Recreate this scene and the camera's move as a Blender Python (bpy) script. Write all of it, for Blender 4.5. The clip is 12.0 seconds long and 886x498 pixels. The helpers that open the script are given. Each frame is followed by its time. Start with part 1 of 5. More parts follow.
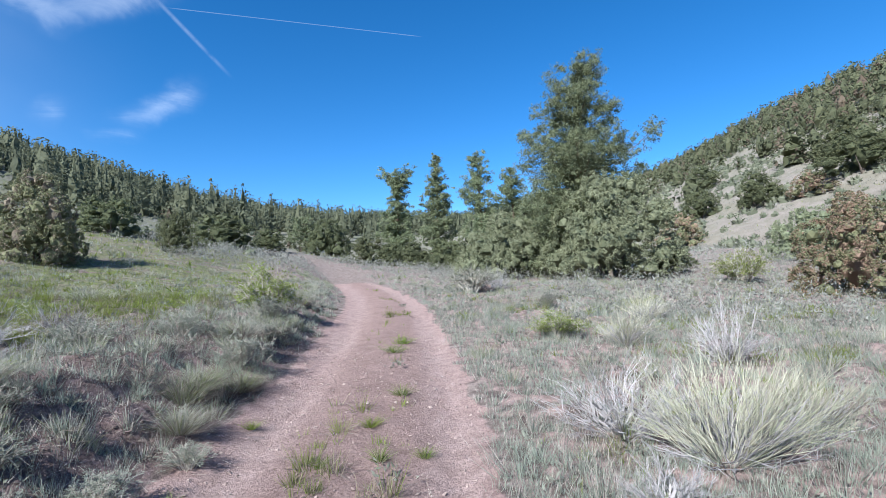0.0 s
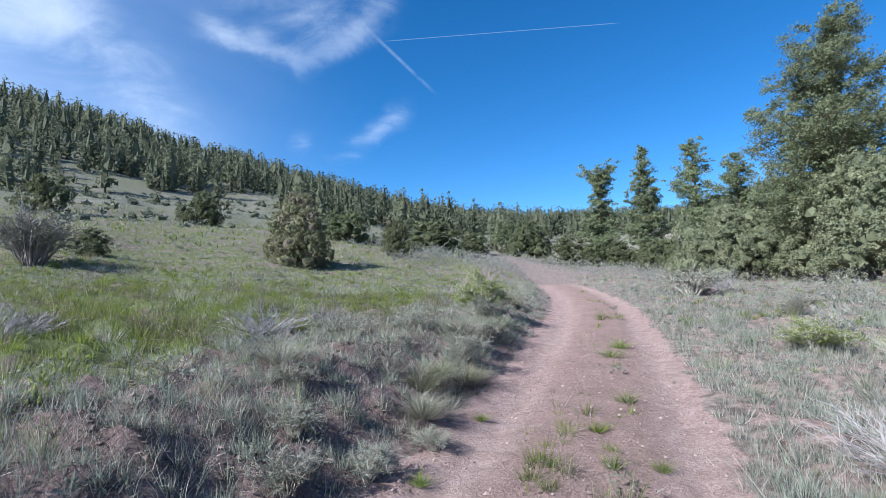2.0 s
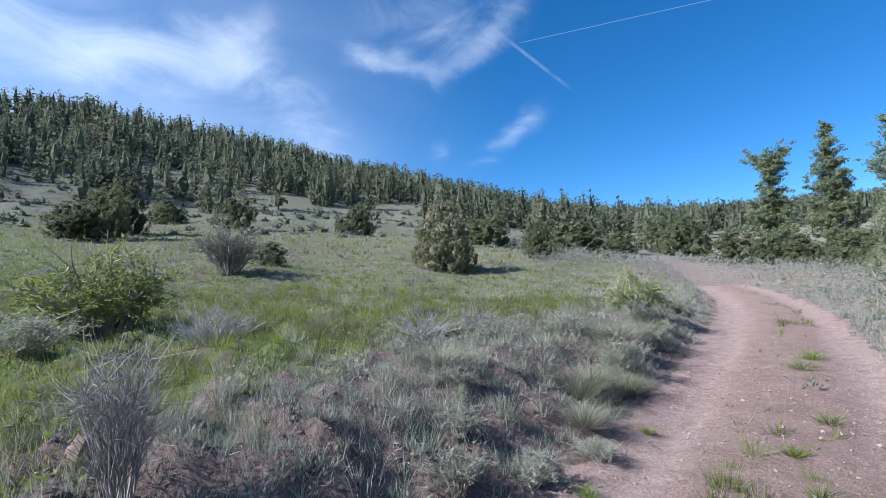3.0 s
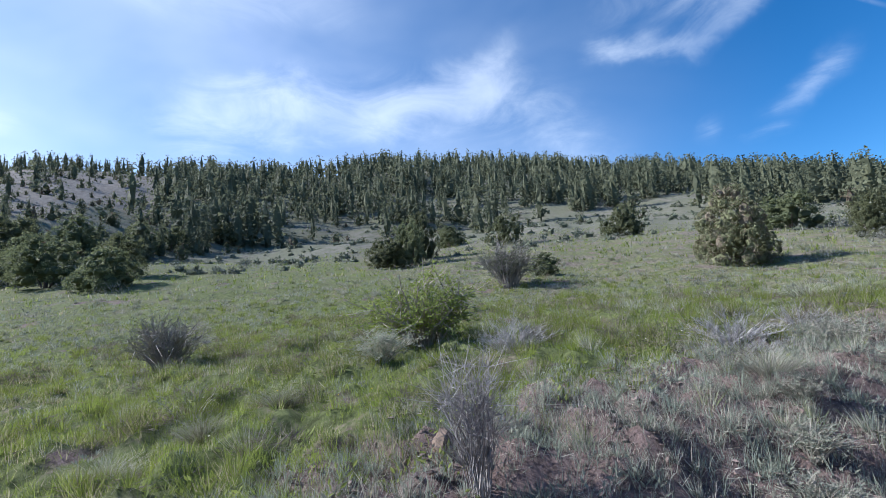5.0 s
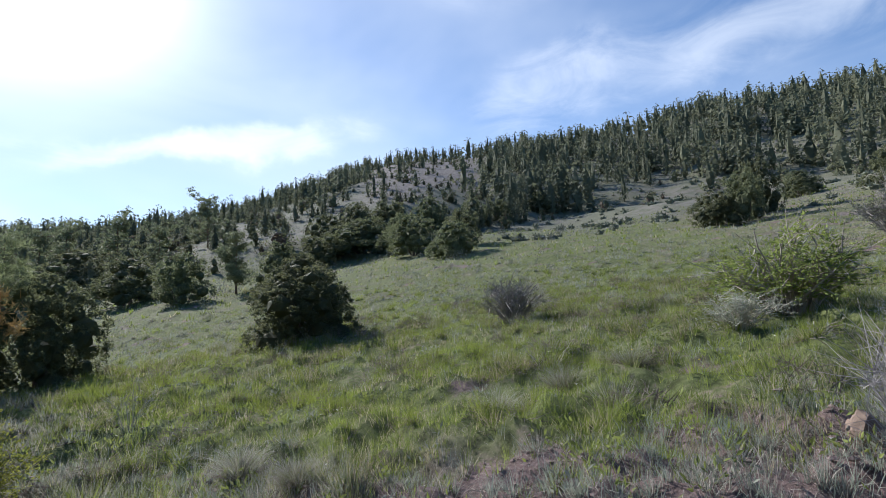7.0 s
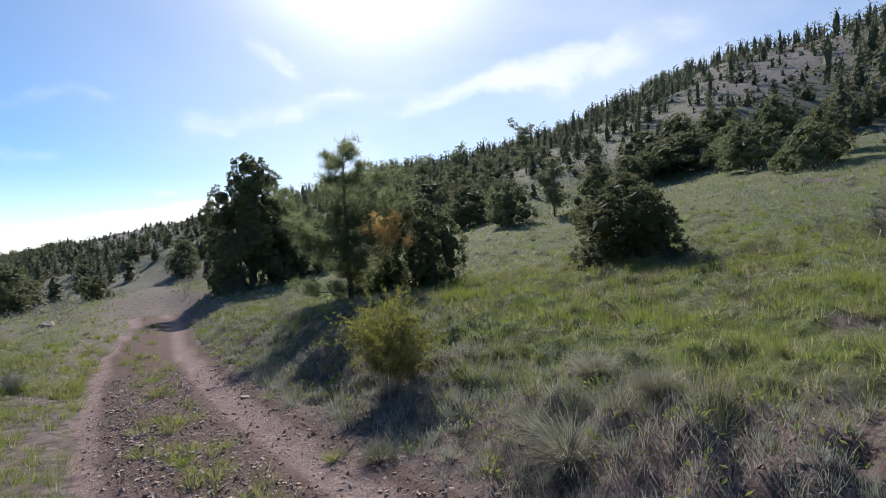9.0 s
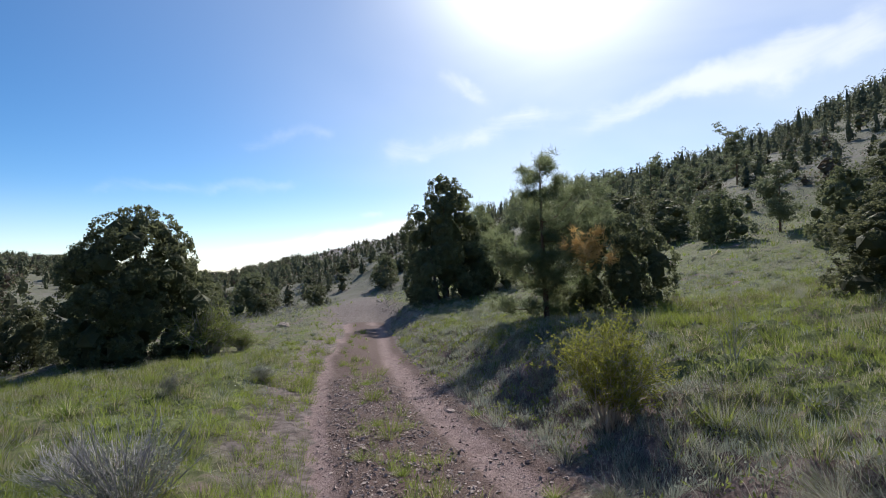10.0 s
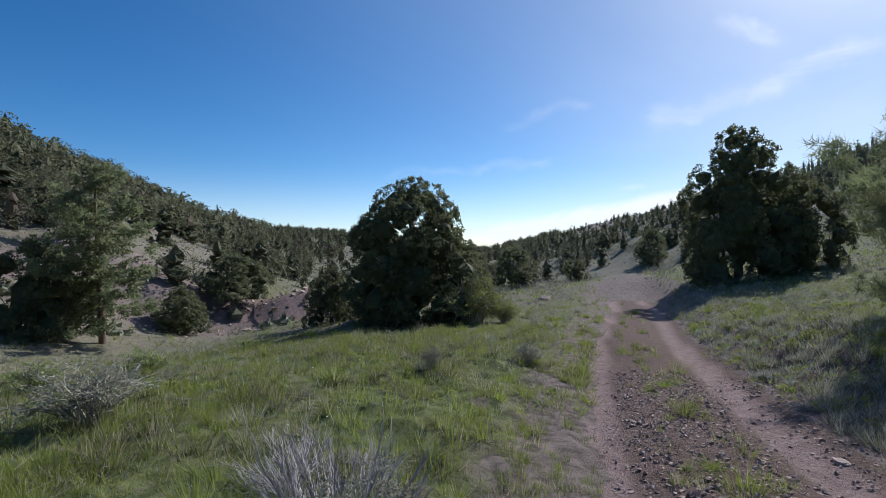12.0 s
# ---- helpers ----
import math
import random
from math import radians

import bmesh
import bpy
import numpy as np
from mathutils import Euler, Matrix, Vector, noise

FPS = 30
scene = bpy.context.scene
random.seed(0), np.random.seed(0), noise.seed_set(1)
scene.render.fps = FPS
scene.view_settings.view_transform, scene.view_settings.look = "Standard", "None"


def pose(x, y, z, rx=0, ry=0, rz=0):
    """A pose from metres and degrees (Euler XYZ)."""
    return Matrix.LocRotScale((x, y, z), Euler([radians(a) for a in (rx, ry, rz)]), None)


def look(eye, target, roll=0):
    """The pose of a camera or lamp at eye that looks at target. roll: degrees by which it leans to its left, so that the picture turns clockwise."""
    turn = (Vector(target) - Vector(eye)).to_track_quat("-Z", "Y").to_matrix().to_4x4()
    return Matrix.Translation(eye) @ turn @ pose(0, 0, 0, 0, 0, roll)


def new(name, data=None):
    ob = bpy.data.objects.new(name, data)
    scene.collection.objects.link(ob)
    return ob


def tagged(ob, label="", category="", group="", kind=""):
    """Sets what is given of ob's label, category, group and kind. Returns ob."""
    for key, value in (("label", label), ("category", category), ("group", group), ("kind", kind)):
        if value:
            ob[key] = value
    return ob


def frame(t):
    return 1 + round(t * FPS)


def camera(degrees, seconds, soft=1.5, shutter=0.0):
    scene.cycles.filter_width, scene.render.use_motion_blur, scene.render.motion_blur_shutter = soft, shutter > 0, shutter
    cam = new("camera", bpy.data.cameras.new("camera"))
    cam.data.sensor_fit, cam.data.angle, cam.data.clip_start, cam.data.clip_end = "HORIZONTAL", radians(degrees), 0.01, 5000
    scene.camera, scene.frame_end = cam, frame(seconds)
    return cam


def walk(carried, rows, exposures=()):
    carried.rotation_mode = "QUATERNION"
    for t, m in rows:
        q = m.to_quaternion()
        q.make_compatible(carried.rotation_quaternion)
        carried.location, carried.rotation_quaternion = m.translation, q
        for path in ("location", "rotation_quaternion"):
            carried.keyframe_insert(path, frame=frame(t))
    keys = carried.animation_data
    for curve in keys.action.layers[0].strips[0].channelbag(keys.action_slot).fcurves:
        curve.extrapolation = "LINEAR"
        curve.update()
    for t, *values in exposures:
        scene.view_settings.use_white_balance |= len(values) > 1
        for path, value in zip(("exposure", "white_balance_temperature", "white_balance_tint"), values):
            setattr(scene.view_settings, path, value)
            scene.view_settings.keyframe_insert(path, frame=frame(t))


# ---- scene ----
cam = camera(83.4, 12.0, 0.8)
PATH = [
    (0, (0.087, 0.096, 1.445), (0.001, 2.088, 1.593), -1.9),
    (0.5, (0.056, 0.061, 1.449), (-0.171, 2.044, 1.587), -2.8),
    (1, (0.018, 0.059, 1.452), (-0.385, 2.012, 1.601), -2.4),
    (1.5, (-0.031, 0.033, 1.449), (-0.639, 1.933, 1.601), -1.8),
    (2, (-0.082, 0.008, 1.454), (-0.93, 1.811, 1.628), -1.3),
    (2.5, (-0.141, -0.039, 1.464), (-1.226, 1.633, 1.642), -1.2),
    (3, (-0.174, -0.071, 1.478), (-1.485, 1.426, 1.678), -1.7),
    (3.2, (-0.188, -0.094, 1.484), (-1.568, 1.338, 1.695), -1.6),
    (4.8, (-0.235, -0.278, 1.501), (-2.065, 0.48, 1.781), -3.8),
    (5, (-0.238, -0.295, 1.504), (-2.111, 0.346, 1.788), -4.7),
    (5.5, (-0.248, -0.34, 1.505), (-2.188, 0.056, 1.788), -4.9),
    (6, (-0.239, -0.436, 1.508), (-2.215, -0.304, 1.789), -3.7),
    (6.5, (-0.217, -0.542, 1.51), (-2.185, -0.775, 1.778), -3.6),
    (7, (-0.183, -0.628, 1.496), (-2.091, -1.185, 1.72), -3.1),
    (7.2, (-0.162, -0.658, 1.484), (-2.034, -1.331, 1.686), -2.4),
    (8.8, (0.046, -0.775, 1.472), (-1.322, -2.235, 1.473), -1.0),
    (9, (0.085, -0.817, 1.464), (-1.165, -2.378, 1.434), -2.1),
    (9.5, (0.158, -0.992, 1.431), (-0.738, -2.779, 1.365), -2.2),
    (9.6, (0.183, -1.028, 1.42), (-0.659, -2.841, 1.358), -1.6),
    (10, (0.199, -1.306, 1.442), (-0.418, -3.207, 1.504), -1.2),
    (10.5, (0.23, -1.621, 1.415), (-0.021, -3.604, 1.48), -0.3),
    (11, (0.342, -2.153, 1.323), (0.518, -4.145, 1.346), -1.3),
    (11.5, (0.312, -2.657, 1.228), (0.482, -4.65, 1.214), -0.9),
    (12, (0.371, -3.266, 1.234), (0.752, -5.229, 1.216), -0.8),
]
EXPOSURE = [(0.0, 0.95, 5920, 8), (2.5, 0.85, 5880, 8), (5.5, 0.82, 5980, 9), (7.0, 0.65, 6280, 10), (9.5, 0.46, 6720, 11), (10.5, 0.35, 6400, 11), (12.0, 0.17, 6160, 11)]
walk(cam, [(t, look(eye, target, roll)) for t, eye, target, roll in PATH], EXPOSURE)
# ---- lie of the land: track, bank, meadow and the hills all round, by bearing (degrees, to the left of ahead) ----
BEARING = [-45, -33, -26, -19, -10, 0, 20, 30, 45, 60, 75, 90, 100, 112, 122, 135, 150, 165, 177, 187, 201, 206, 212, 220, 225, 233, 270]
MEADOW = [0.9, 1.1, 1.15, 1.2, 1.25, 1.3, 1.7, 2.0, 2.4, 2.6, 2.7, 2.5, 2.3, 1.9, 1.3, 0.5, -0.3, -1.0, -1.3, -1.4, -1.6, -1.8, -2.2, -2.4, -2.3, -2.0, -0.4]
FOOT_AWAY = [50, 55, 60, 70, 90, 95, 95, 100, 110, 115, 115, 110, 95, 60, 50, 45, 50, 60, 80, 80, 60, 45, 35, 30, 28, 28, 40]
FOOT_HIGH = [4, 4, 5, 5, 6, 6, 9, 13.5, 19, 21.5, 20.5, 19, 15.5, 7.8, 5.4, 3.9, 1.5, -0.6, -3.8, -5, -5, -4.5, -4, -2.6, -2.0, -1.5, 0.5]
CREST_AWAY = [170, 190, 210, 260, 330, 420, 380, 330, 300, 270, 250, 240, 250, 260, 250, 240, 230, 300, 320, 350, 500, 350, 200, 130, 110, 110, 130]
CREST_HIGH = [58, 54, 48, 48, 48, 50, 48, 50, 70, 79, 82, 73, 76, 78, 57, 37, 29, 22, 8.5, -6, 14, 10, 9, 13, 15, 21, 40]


def round_about(values, b):
    near = np.array([BEARING[-1] - 360] + BEARING + [BEARING[0] + 360], float)
    v = np.array([values[-1]] + values + [values[0]], float)
    out = 0.0
    for d in (-3.0, -1.5, 0.0, 1.5, 3.0):
        out = out + np.interp((b + d + 90) % 360 - 90, near, v)
    return out / 5


def ease(a, b, v):
    s = np.clip((v - a) / (b - a), 0, 1)
    return s * s * (3 - 2 * s)


def waves(x, y, scale, seed, octaves=4):
    """Smooth unevenness in -1..1 from sums of slanted sine waves."""
    rng, out, amp, total = np.random.RandomState(seed), 0.0, 1.0, 0.0
    for k in range(octaves):
        for _ in range(4):
            a, p, q, f = rng.uniform(0, 6.28), rng.uniform(0, 6.28), rng.uniform(0, 6.28), rng.uniform(0.75, 1.35)
            u = (x * np.cos(a) + y * np.sin(a)) * 6.28 * f / scale
            w = (y * np.cos(a) - x * np.sin(a)) * 6.28 * f / scale
            out = out + amp * np.sin(u + p + 1.3 * np.sin(0.7 * w + q))
        total += amp * 2.4
        amp, scale = amp * 0.5, scale * 0.47
    return np.clip(out / total, -1.2, 1.2)


def track_middle(y):
    return np.interp(y, [-70, -45, -27, -15, -7.6, -3, 0, 4, 8.7, 14, 20, 36, 60], [-9, -5.4, -3.7, -1.68, -0.88, -0.78, -0.72, -0.76, -1.3, -2.1, -3.6, -9, -22])


def track_offset(x, y):
    return x - sum(track_middle(y + d) for d in (-1.5, -0.75, 0, 0.75, 1.5)) / 5


def ragged_offset(x, y):
    """Distance from the track's middle with an uneven edge, for what grows along it."""
    return track_offset(x, y) * (1 - 0.07 * waves(x, y, 1.5, 18, 2) - 0.06 * waves(x, y, 0.5, 19, 2))


def height(x, y):
    x, y = np.asarray(x, float), np.asarray(y, float)
    r, b = np.hypot(x, y), np.degrees(np.arctan2(-x, y))
    off = track_offset(x, y)
    # near: track bed, cut bank on one side, gentle bench on the other
    bank = np.interp(y, [-30, -14, -8, -4, -1, 2, 6, 12, 20], [0.9, 0.85, 0.5, 0.3, 0.45, 0.55, 0.4, 0.25, 0.15])
    rise = np.interp(y, [-30, -12, -5, 0, 10, 20], [0.16, 0.15, 0.11, 0.1, 0.1, 0.09])
    edge = 1.12 + 0.16 * waves(x * 0 + 5, y, 2.4, 3, 2) + 0.35 * ease(-1, -6, y) * ease(-14, -8, y)
    side = -off - edge
    near = 0.065 * y + bank * ease(0.0, np.interp(y, [-14, -7, -3], [2.4, 1.7, 1.2]), side) + rise * np.clip(side - 0.5, 0, None)
    near = near + 0.2 * ease(1.2, 2.6, off) * ease(-1, -6, y)
    near = near - 0.05 * np.clip(off - 4.5, 0, None) * ease(0, -6, y)
    away = np.abs(np.abs(off) - 0.78)
    deep = 0.055 * np.exp(-(away / 0.24) ** 2) * ease(45, 25, np.abs(y))
    near = near - deep + 0.02 * np.exp(-(off / 0.4) ** 2)
    off_track = ease(1.0, 1.8, np.abs(off))
    near = near + (1 - off_track) * 0.012 * waves(x, y, 0.36, 10, 2) + off_track * (0.07 * waves(x, y, 2.2, 7, 3) + 0.08 * ease(-2, -4, off) * waves(x, y, 1.2, 17, 2) + (0.045 + 0.05 * ease(-1.2, -1.7, off) * ease(-4.5, -3.0, off)) * waves(x, y, 0.55, 8, 3)) + 0.012 * waves(x, y, 0.45, 9, 3)
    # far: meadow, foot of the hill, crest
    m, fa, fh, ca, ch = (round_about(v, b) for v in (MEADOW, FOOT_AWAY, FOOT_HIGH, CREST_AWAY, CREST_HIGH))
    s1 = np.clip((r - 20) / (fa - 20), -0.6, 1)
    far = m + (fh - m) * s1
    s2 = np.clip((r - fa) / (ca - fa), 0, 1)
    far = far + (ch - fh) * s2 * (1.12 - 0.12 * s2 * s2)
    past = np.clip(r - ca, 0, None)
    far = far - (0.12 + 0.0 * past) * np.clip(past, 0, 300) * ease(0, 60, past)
    side_b = b % 360
    far = far + (1.7 + 0.35 * waves(x, y, 2.6, 16, 2)) * ease(32.5, 38, r + 2.2 * waves(x, y, 6, 15, 3)) * ease(75, 45, r) * ease(201, 205, side_b) * ease(228, 222, side_b)
    rough = ease(25, 80, r)
    far = far + rough * (1.1 * waves(x, y, 45, 11, 3)) + ease(12, 25, r) * 0.15 * waves(x, y, 6, 12, 2)
    # the track keeps its bed where it runs on into the valley
    w = ease(9, 21, r) * (1 - ease(3.5, 1.2, np.abs(off)) * ease(45, 25, r))
    return near * (1 - w) + far * w

# ---- daylight ----
SUN_BEARING, SUN_UP = 149.0, 36.0
SUN = Vector((-math.sin(radians(SUN_BEARING)) * math.cos(radians(SUN_UP)), math.cos(radians(SUN_BEARING)) * math.cos(radians(SUN_UP)), math.sin(radians(SUN_UP))))
sun = new("sun", bpy.data.lights.new("sun", "SUN"))
sun.data.energy, sun.data.angle, sun.data.color = 5.0, radians(0.55), (1.0, 0.965, 0.91)
sun.matrix_world = look(SUN * 200, (0, 0, 0))


class Nodes:
    """Short hand for node trees."""

    def __init__(self, tree):
        self.tree = tree
        tree.nodes.clear()

    def add(self, kind, inputs=None, **values):
        n = self.tree.nodes.new(kind)
        if "operation" in values:
            n.operation = values["operation"]
        if "use_clamp" in values:
            n.use_clamp = values["use_clamp"]
        if "data_type" in values:
            n.data_type = values["data_type"]
        if "interpolation_type" in values:
            n.interpolation_type = values["interpolation_type"]
        if "attribute_name" in values:
            n.attribute_name = values["attribute_name"]
        if "sky_type" in values:
            n.sky_type, n.sun_disc = values["sky_type"], False
            n.sun_elevation, n.sun_rotation = values["sun_elevation"], values["sun_rotation"]
            n.altitude, n.air_density = values["altitude"], values["air_density"]
            n.dust_density, n.ozone_density = values["dust_density"], values["ozone_density"]
        for key, value in (inputs or {}).items():
            if isinstance(value, bpy.types.NodeSocket):
                self.tree.links.new(value, n.inputs[key])
            else:
                n.inputs[key].default_value = value
        return n

    def math(self, op, a, b=0.0, clamp=False):
        return self.add("ShaderNodeMath", {0: a, 1: b}, operation=op, use_clamp=clamp).outputs[0]

    def vec(self, op, a, b=(0, 0, 0)):
        n = self.add("ShaderNodeVectorMath", {0: a, 1: b}, operation=op)
        return n.outputs["Value"] if op == "DOT_PRODUCT" else n.outputs[0]

    def mix(self, f, a, b):
        n = self.add("ShaderNodeMix", data_type="RGBA")
        for sock, value in ((n.inputs[0], f), (n.inputs[6], a), (n.inputs[7], b)):
            if isinstance(value, bpy.types.NodeSocket):
                self.tree.links.new(value, sock)
            else:
                sock.default_value = value if isinstance(value, float) else (*value, 1)
        return n.outputs[2]

    def ramp(self, v, lo, hi):
        return self.add("ShaderNodeMapRange", {0: v, 1: lo, 2: hi, 3: 0.0, 4: 1.0}, interpolation_type="SMOOTHSTEP").outputs[0]

    def noise(self, at, scale, detail=4.0, rough=0.55, distortion=0.0):
        return self.add("ShaderNodeTexNoise", {"Vector": at, "Scale": scale, "Detail": detail, "Roughness": rough, "Distortion": distortion}).outputs[0]


def sky():
    world = bpy.data.worlds.new("sky")
    scene.world = world
    world.use_nodes = True
    n = Nodes(world.node_tree)
    blue = n.add("ShaderNodeTexSky", sky_type="NISHITA", sun_elevation=radians(SUN_UP), sun_rotation=radians(-SUN_BEARING), altitude=2400.0, air_density=1.0, dust_density=0.6, ozone_density=2.5)
    way = n.add("ShaderNodeTexCoord").outputs["Generated"]
    parts = n.add("ShaderNodeSeparateXYZ", {0: way})
    x, y, z = parts.outputs
    # thin cirrus: fibres drawn out along one direction, gathered in wisps that each run between two points of the sky
    turned = n.add("ShaderNodeMapping", {"Vector": way, "Rotation": (0.25, 0.12, 0.4), "Scale": (1.0, 1.0, 2.3)}).outputs[0]
    fibres = n.noise(turned, 5.5, 10.0, 0.62, 1.0)
    drift = n.add("ShaderNodeTexNoise", {"Vector": way, "Scale": 4.5, "Detail": 5.0, "Roughness": 0.6}).outputs["Color"]
    bent = n.vec("ADD", way, n.add("ShaderNodeVectorMath", {0: n.vec("SUBTRACT", drift, (0.5, 0.5, 0.5)), "Scale": 0.12}, operation="SCALE").outputs[0])
    broad = n.noise(turned, 1.7, 4.0, 0.5, 0.3)
    side = n.ramp(n.vec("DOT_PRODUCT", way, (-0.93, -0.36, 0.1)), 0.2, 1.0)

    def sky_point(bearing, up):
        b, e = radians(bearing), radians(up)
        return Vector((-math.sin(b) * math.cos(e), math.cos(b) * math.cos(e), math.sin(e)))

    def wisp(a, b, width, strength):
        a, b = sky_point(*a), sky_point(*b)
        across, mid = a.cross(b).normalized(), (a + b).normalized()
        run, half = mid.cross(across), a.angle(b) / 2
        d = n.math("ABSOLUTE", n.vec("DOT_PRODUCT", bent, tuple(across)))
        w = n.math("ABSOLUTE", n.vec("DOT_PRODUCT", bent, tuple(run)))
        band = n.math("MULTIPLY", n.ramp(d, radians(width) * 2.2, 0.0), n.ramp(w, math.sin(half) + radians(width) * 2.2, math.sin(half) - radians(width) * 2))
        front = n.math("GREATER_THAN", n.vec("DOT_PRODUCT", bent, tuple(mid)), 0.0)
        return n.math("MULTIPLY", n.math("MULTIPLY", band, front), strength)

    cloud = 0.0
    for one in WISPS:
        cloud = n.math("ADD", cloud, wisp(*one))
    torn = n.math("ADD", cloud, n.math("MULTIPLY", n.math("SUBTRACT", fibres, 0.5), n.math("MULTIPLY", n.ramp(cloud, 0.0, 0.5), 1.7)))
    cover = n.math("MULTIPLY", n.ramp(torn, 0.0, 1.5), 0.34)
    haze = n.math("POWER", n.math("MAXIMUM", n.vec("DOT_PRODUCT", way, tuple(SUN)), 0.0), 58.0)
    glow = n.math("MULTIPLY", n.math("POWER", n.math("MAXIMUM", n.vec("DOT_PRODUCT", way, tuple(SUN)), 0.0), 4.0), 0.27)
    low = n.math("ADD", n.math("MULTIPLY", n.ramp(z, 0.16, -0.02), 0.3), n.math("MULTIPLY", n.math("MULTIPLY", n.ramp(z, 0.5, 0.08), side), 0.24))
    veil = n.math("MULTIPLY", n.math("MULTIPLY", n.ramp(broad, 0.2, 0.7), side), 0.24)
    thick = n.math("ADD", n.math("ADD", cover, veil), n.math("ADD", low, glow), True)

    # two vapour trails: thin bands along great circles, each with a beginning and an end
    def trail(a, b, width, fuzzy):
        a, b = Vector(a).normalized(), Vector(b).normalized()
        across = a.cross(b).normalized()
        mid = (a + b).normalized()
        bend = n.math("MULTIPLY", n.math("SUBTRACT", n.noise(way, 5.0, 4.0), 0.5), width * 1.6 if width > 0.01 else 0.0)
        d = n.math("ABSOLUTE", n.math("ADD", n.vec("DOT_PRODUCT", way, tuple(across)), bend))
        band = n.ramp(d, width, width * fuzzy)
        along = n.ramp(n.vec("DOT_PRODUCT", way, tuple(mid)), a.dot(mid) - 0.002, a.dot(mid) + 0.004)
        return n.math("MULTIPLY", band, along)
    lines = n.math("ADD", n.math("MULTIPLY", trail(TRAIL_A, TRAIL_B, 0.0009, 0.3), 0.11), n.math("MULTIPLY", n.math("MULTIPLY", trail(TRAIL_C, TRAIL_D, 0.005, 0.0), n.ramp(n.noise(way, 40.0, 3.0), 0.2, 0.6)), 0.12), True)
    thick = n.math("ADD", n.math("ADD", thick, n.math("MULTIPLY", n.math("MULTIPLY", trail(BANK_A, BANK_B, 0.028, 0.2), n.ramp(fibres, 0.3, 0.5)), 0.6)), lines, True)
    deep = n.add("ShaderNodeHueSaturation", {"Hue": 0.5, "Saturation": 1.32, "Value": 1.03, "Color": blue.outputs[0]}).outputs[0]
    bright = n.math("ADD", n.math("MULTIPLY", haze, 12.0), 9.0)
    pale = n.add("ShaderNodeCombineXYZ", {0: n.math("MULTIPLY", bright, 0.96), 1: bright, 2: n.math("MULTIPLY", bright, 1.05)}).outputs[0]
    both = n.add("ShaderNodeMix", data_type="RGBA")
    n.tree.links.new(n.math("ADD", thick, n.math("MULTIPLY", haze, 0.85), True), both.inputs[0])
    n.tree.links.new(deep, both.inputs[6])
    n.tree.links.new(pale, both.inputs[7])
    back = n.add("ShaderNodeBackground", {"Color": both.outputs[2], "Strength": 0.1})
    n.add("ShaderNodeOutputWorld", {0: back.outputs[0]})


# bearing and height above the horizon of both ends, half width (degrees), strength
WISPS = [
    ((51, 26.7), (42, 25.3), 1.0, 0.55), ((43, 25.2), (31, 31.5), 1.3, 0.6), ((49, 30), (34, 33), 3.4, 0.5),
    ((76, 22), (57, 25), 4.0, 0.3), ((63, 25), (50, 14), 3.0, 0.4), ((35.6, 16.3), (30, 20.5), 1.1, 0.55), ((41.6, 15.9), (40.2, 17.6), 0.9, 0.6), ((38.5, 14.3), (34, 14.8), 0.5, 0.5),
    ((102, 21), (70, 24), 4.4, 0.35), ((66, 22.5), (60.5, 31), 1.6, 0.4), ((80, 21.5), (66, 26), 1.6, 0.25), ((108, 33), (78, 35), 2.4, 0.35),
    ((132, 18.3), (112, 20.6), 1.3, 0.42), ((101, 22), (86, 26.5), 2.4, 0.5), ((92, 22), (64, 24.5), 2.2, 0.25), ((150, 15.3), (126, 17.5), 1.0, 0.4),
    ((169, 12.6), (157, 14.5), 0.9, 0.6), ((158, 14.3), (149, 16.8), 0.9, 0.7), ((146, 14.6), (133, 18.0), 0.8, 0.65), ((134, 17.8), (120, 20.0), 1.0, 0.7), ((133, 16.5), (118, 18.5), 0.8, 0.45),
    ((162, 21), (155.5, 18.6), 0.8, 0.65), ((184, 13.5), (175, 14.5), 0.5, 0.4), ((197, 7.2), (178, 9.2), 0.55, 0.45), ((171.2, 6.3), (169, 6.5), 0.4, 0.6),
]
TRAIL_A, TRAIL_B = (-0.463, 0.755, 0.464), (-0.069, 0.885, 0.461)
TRAIL_C, TRAIL_D = (-0.484, 0.732, 0.479), (-0.407, 0.827, 0.388)
BANK_A, BANK_B = (0.1, -0.99, 0.02), (-0.3, -0.95, 0.078)
sky()

# ---- materials ----
def material(name, build):
    m = bpy.data.materials.new(name)
    m.use_nodes = True
    n = Nodes(m.node_tree)
    surface, bump = build(n)
    n.add("ShaderNodeOutputMaterial", {0: surface})
    return m


def relief(n, value, strength, distance):
    return n.add("ShaderNodeBump", {"Strength": strength, "Distance": distance, "Height": value}).outputs[0]


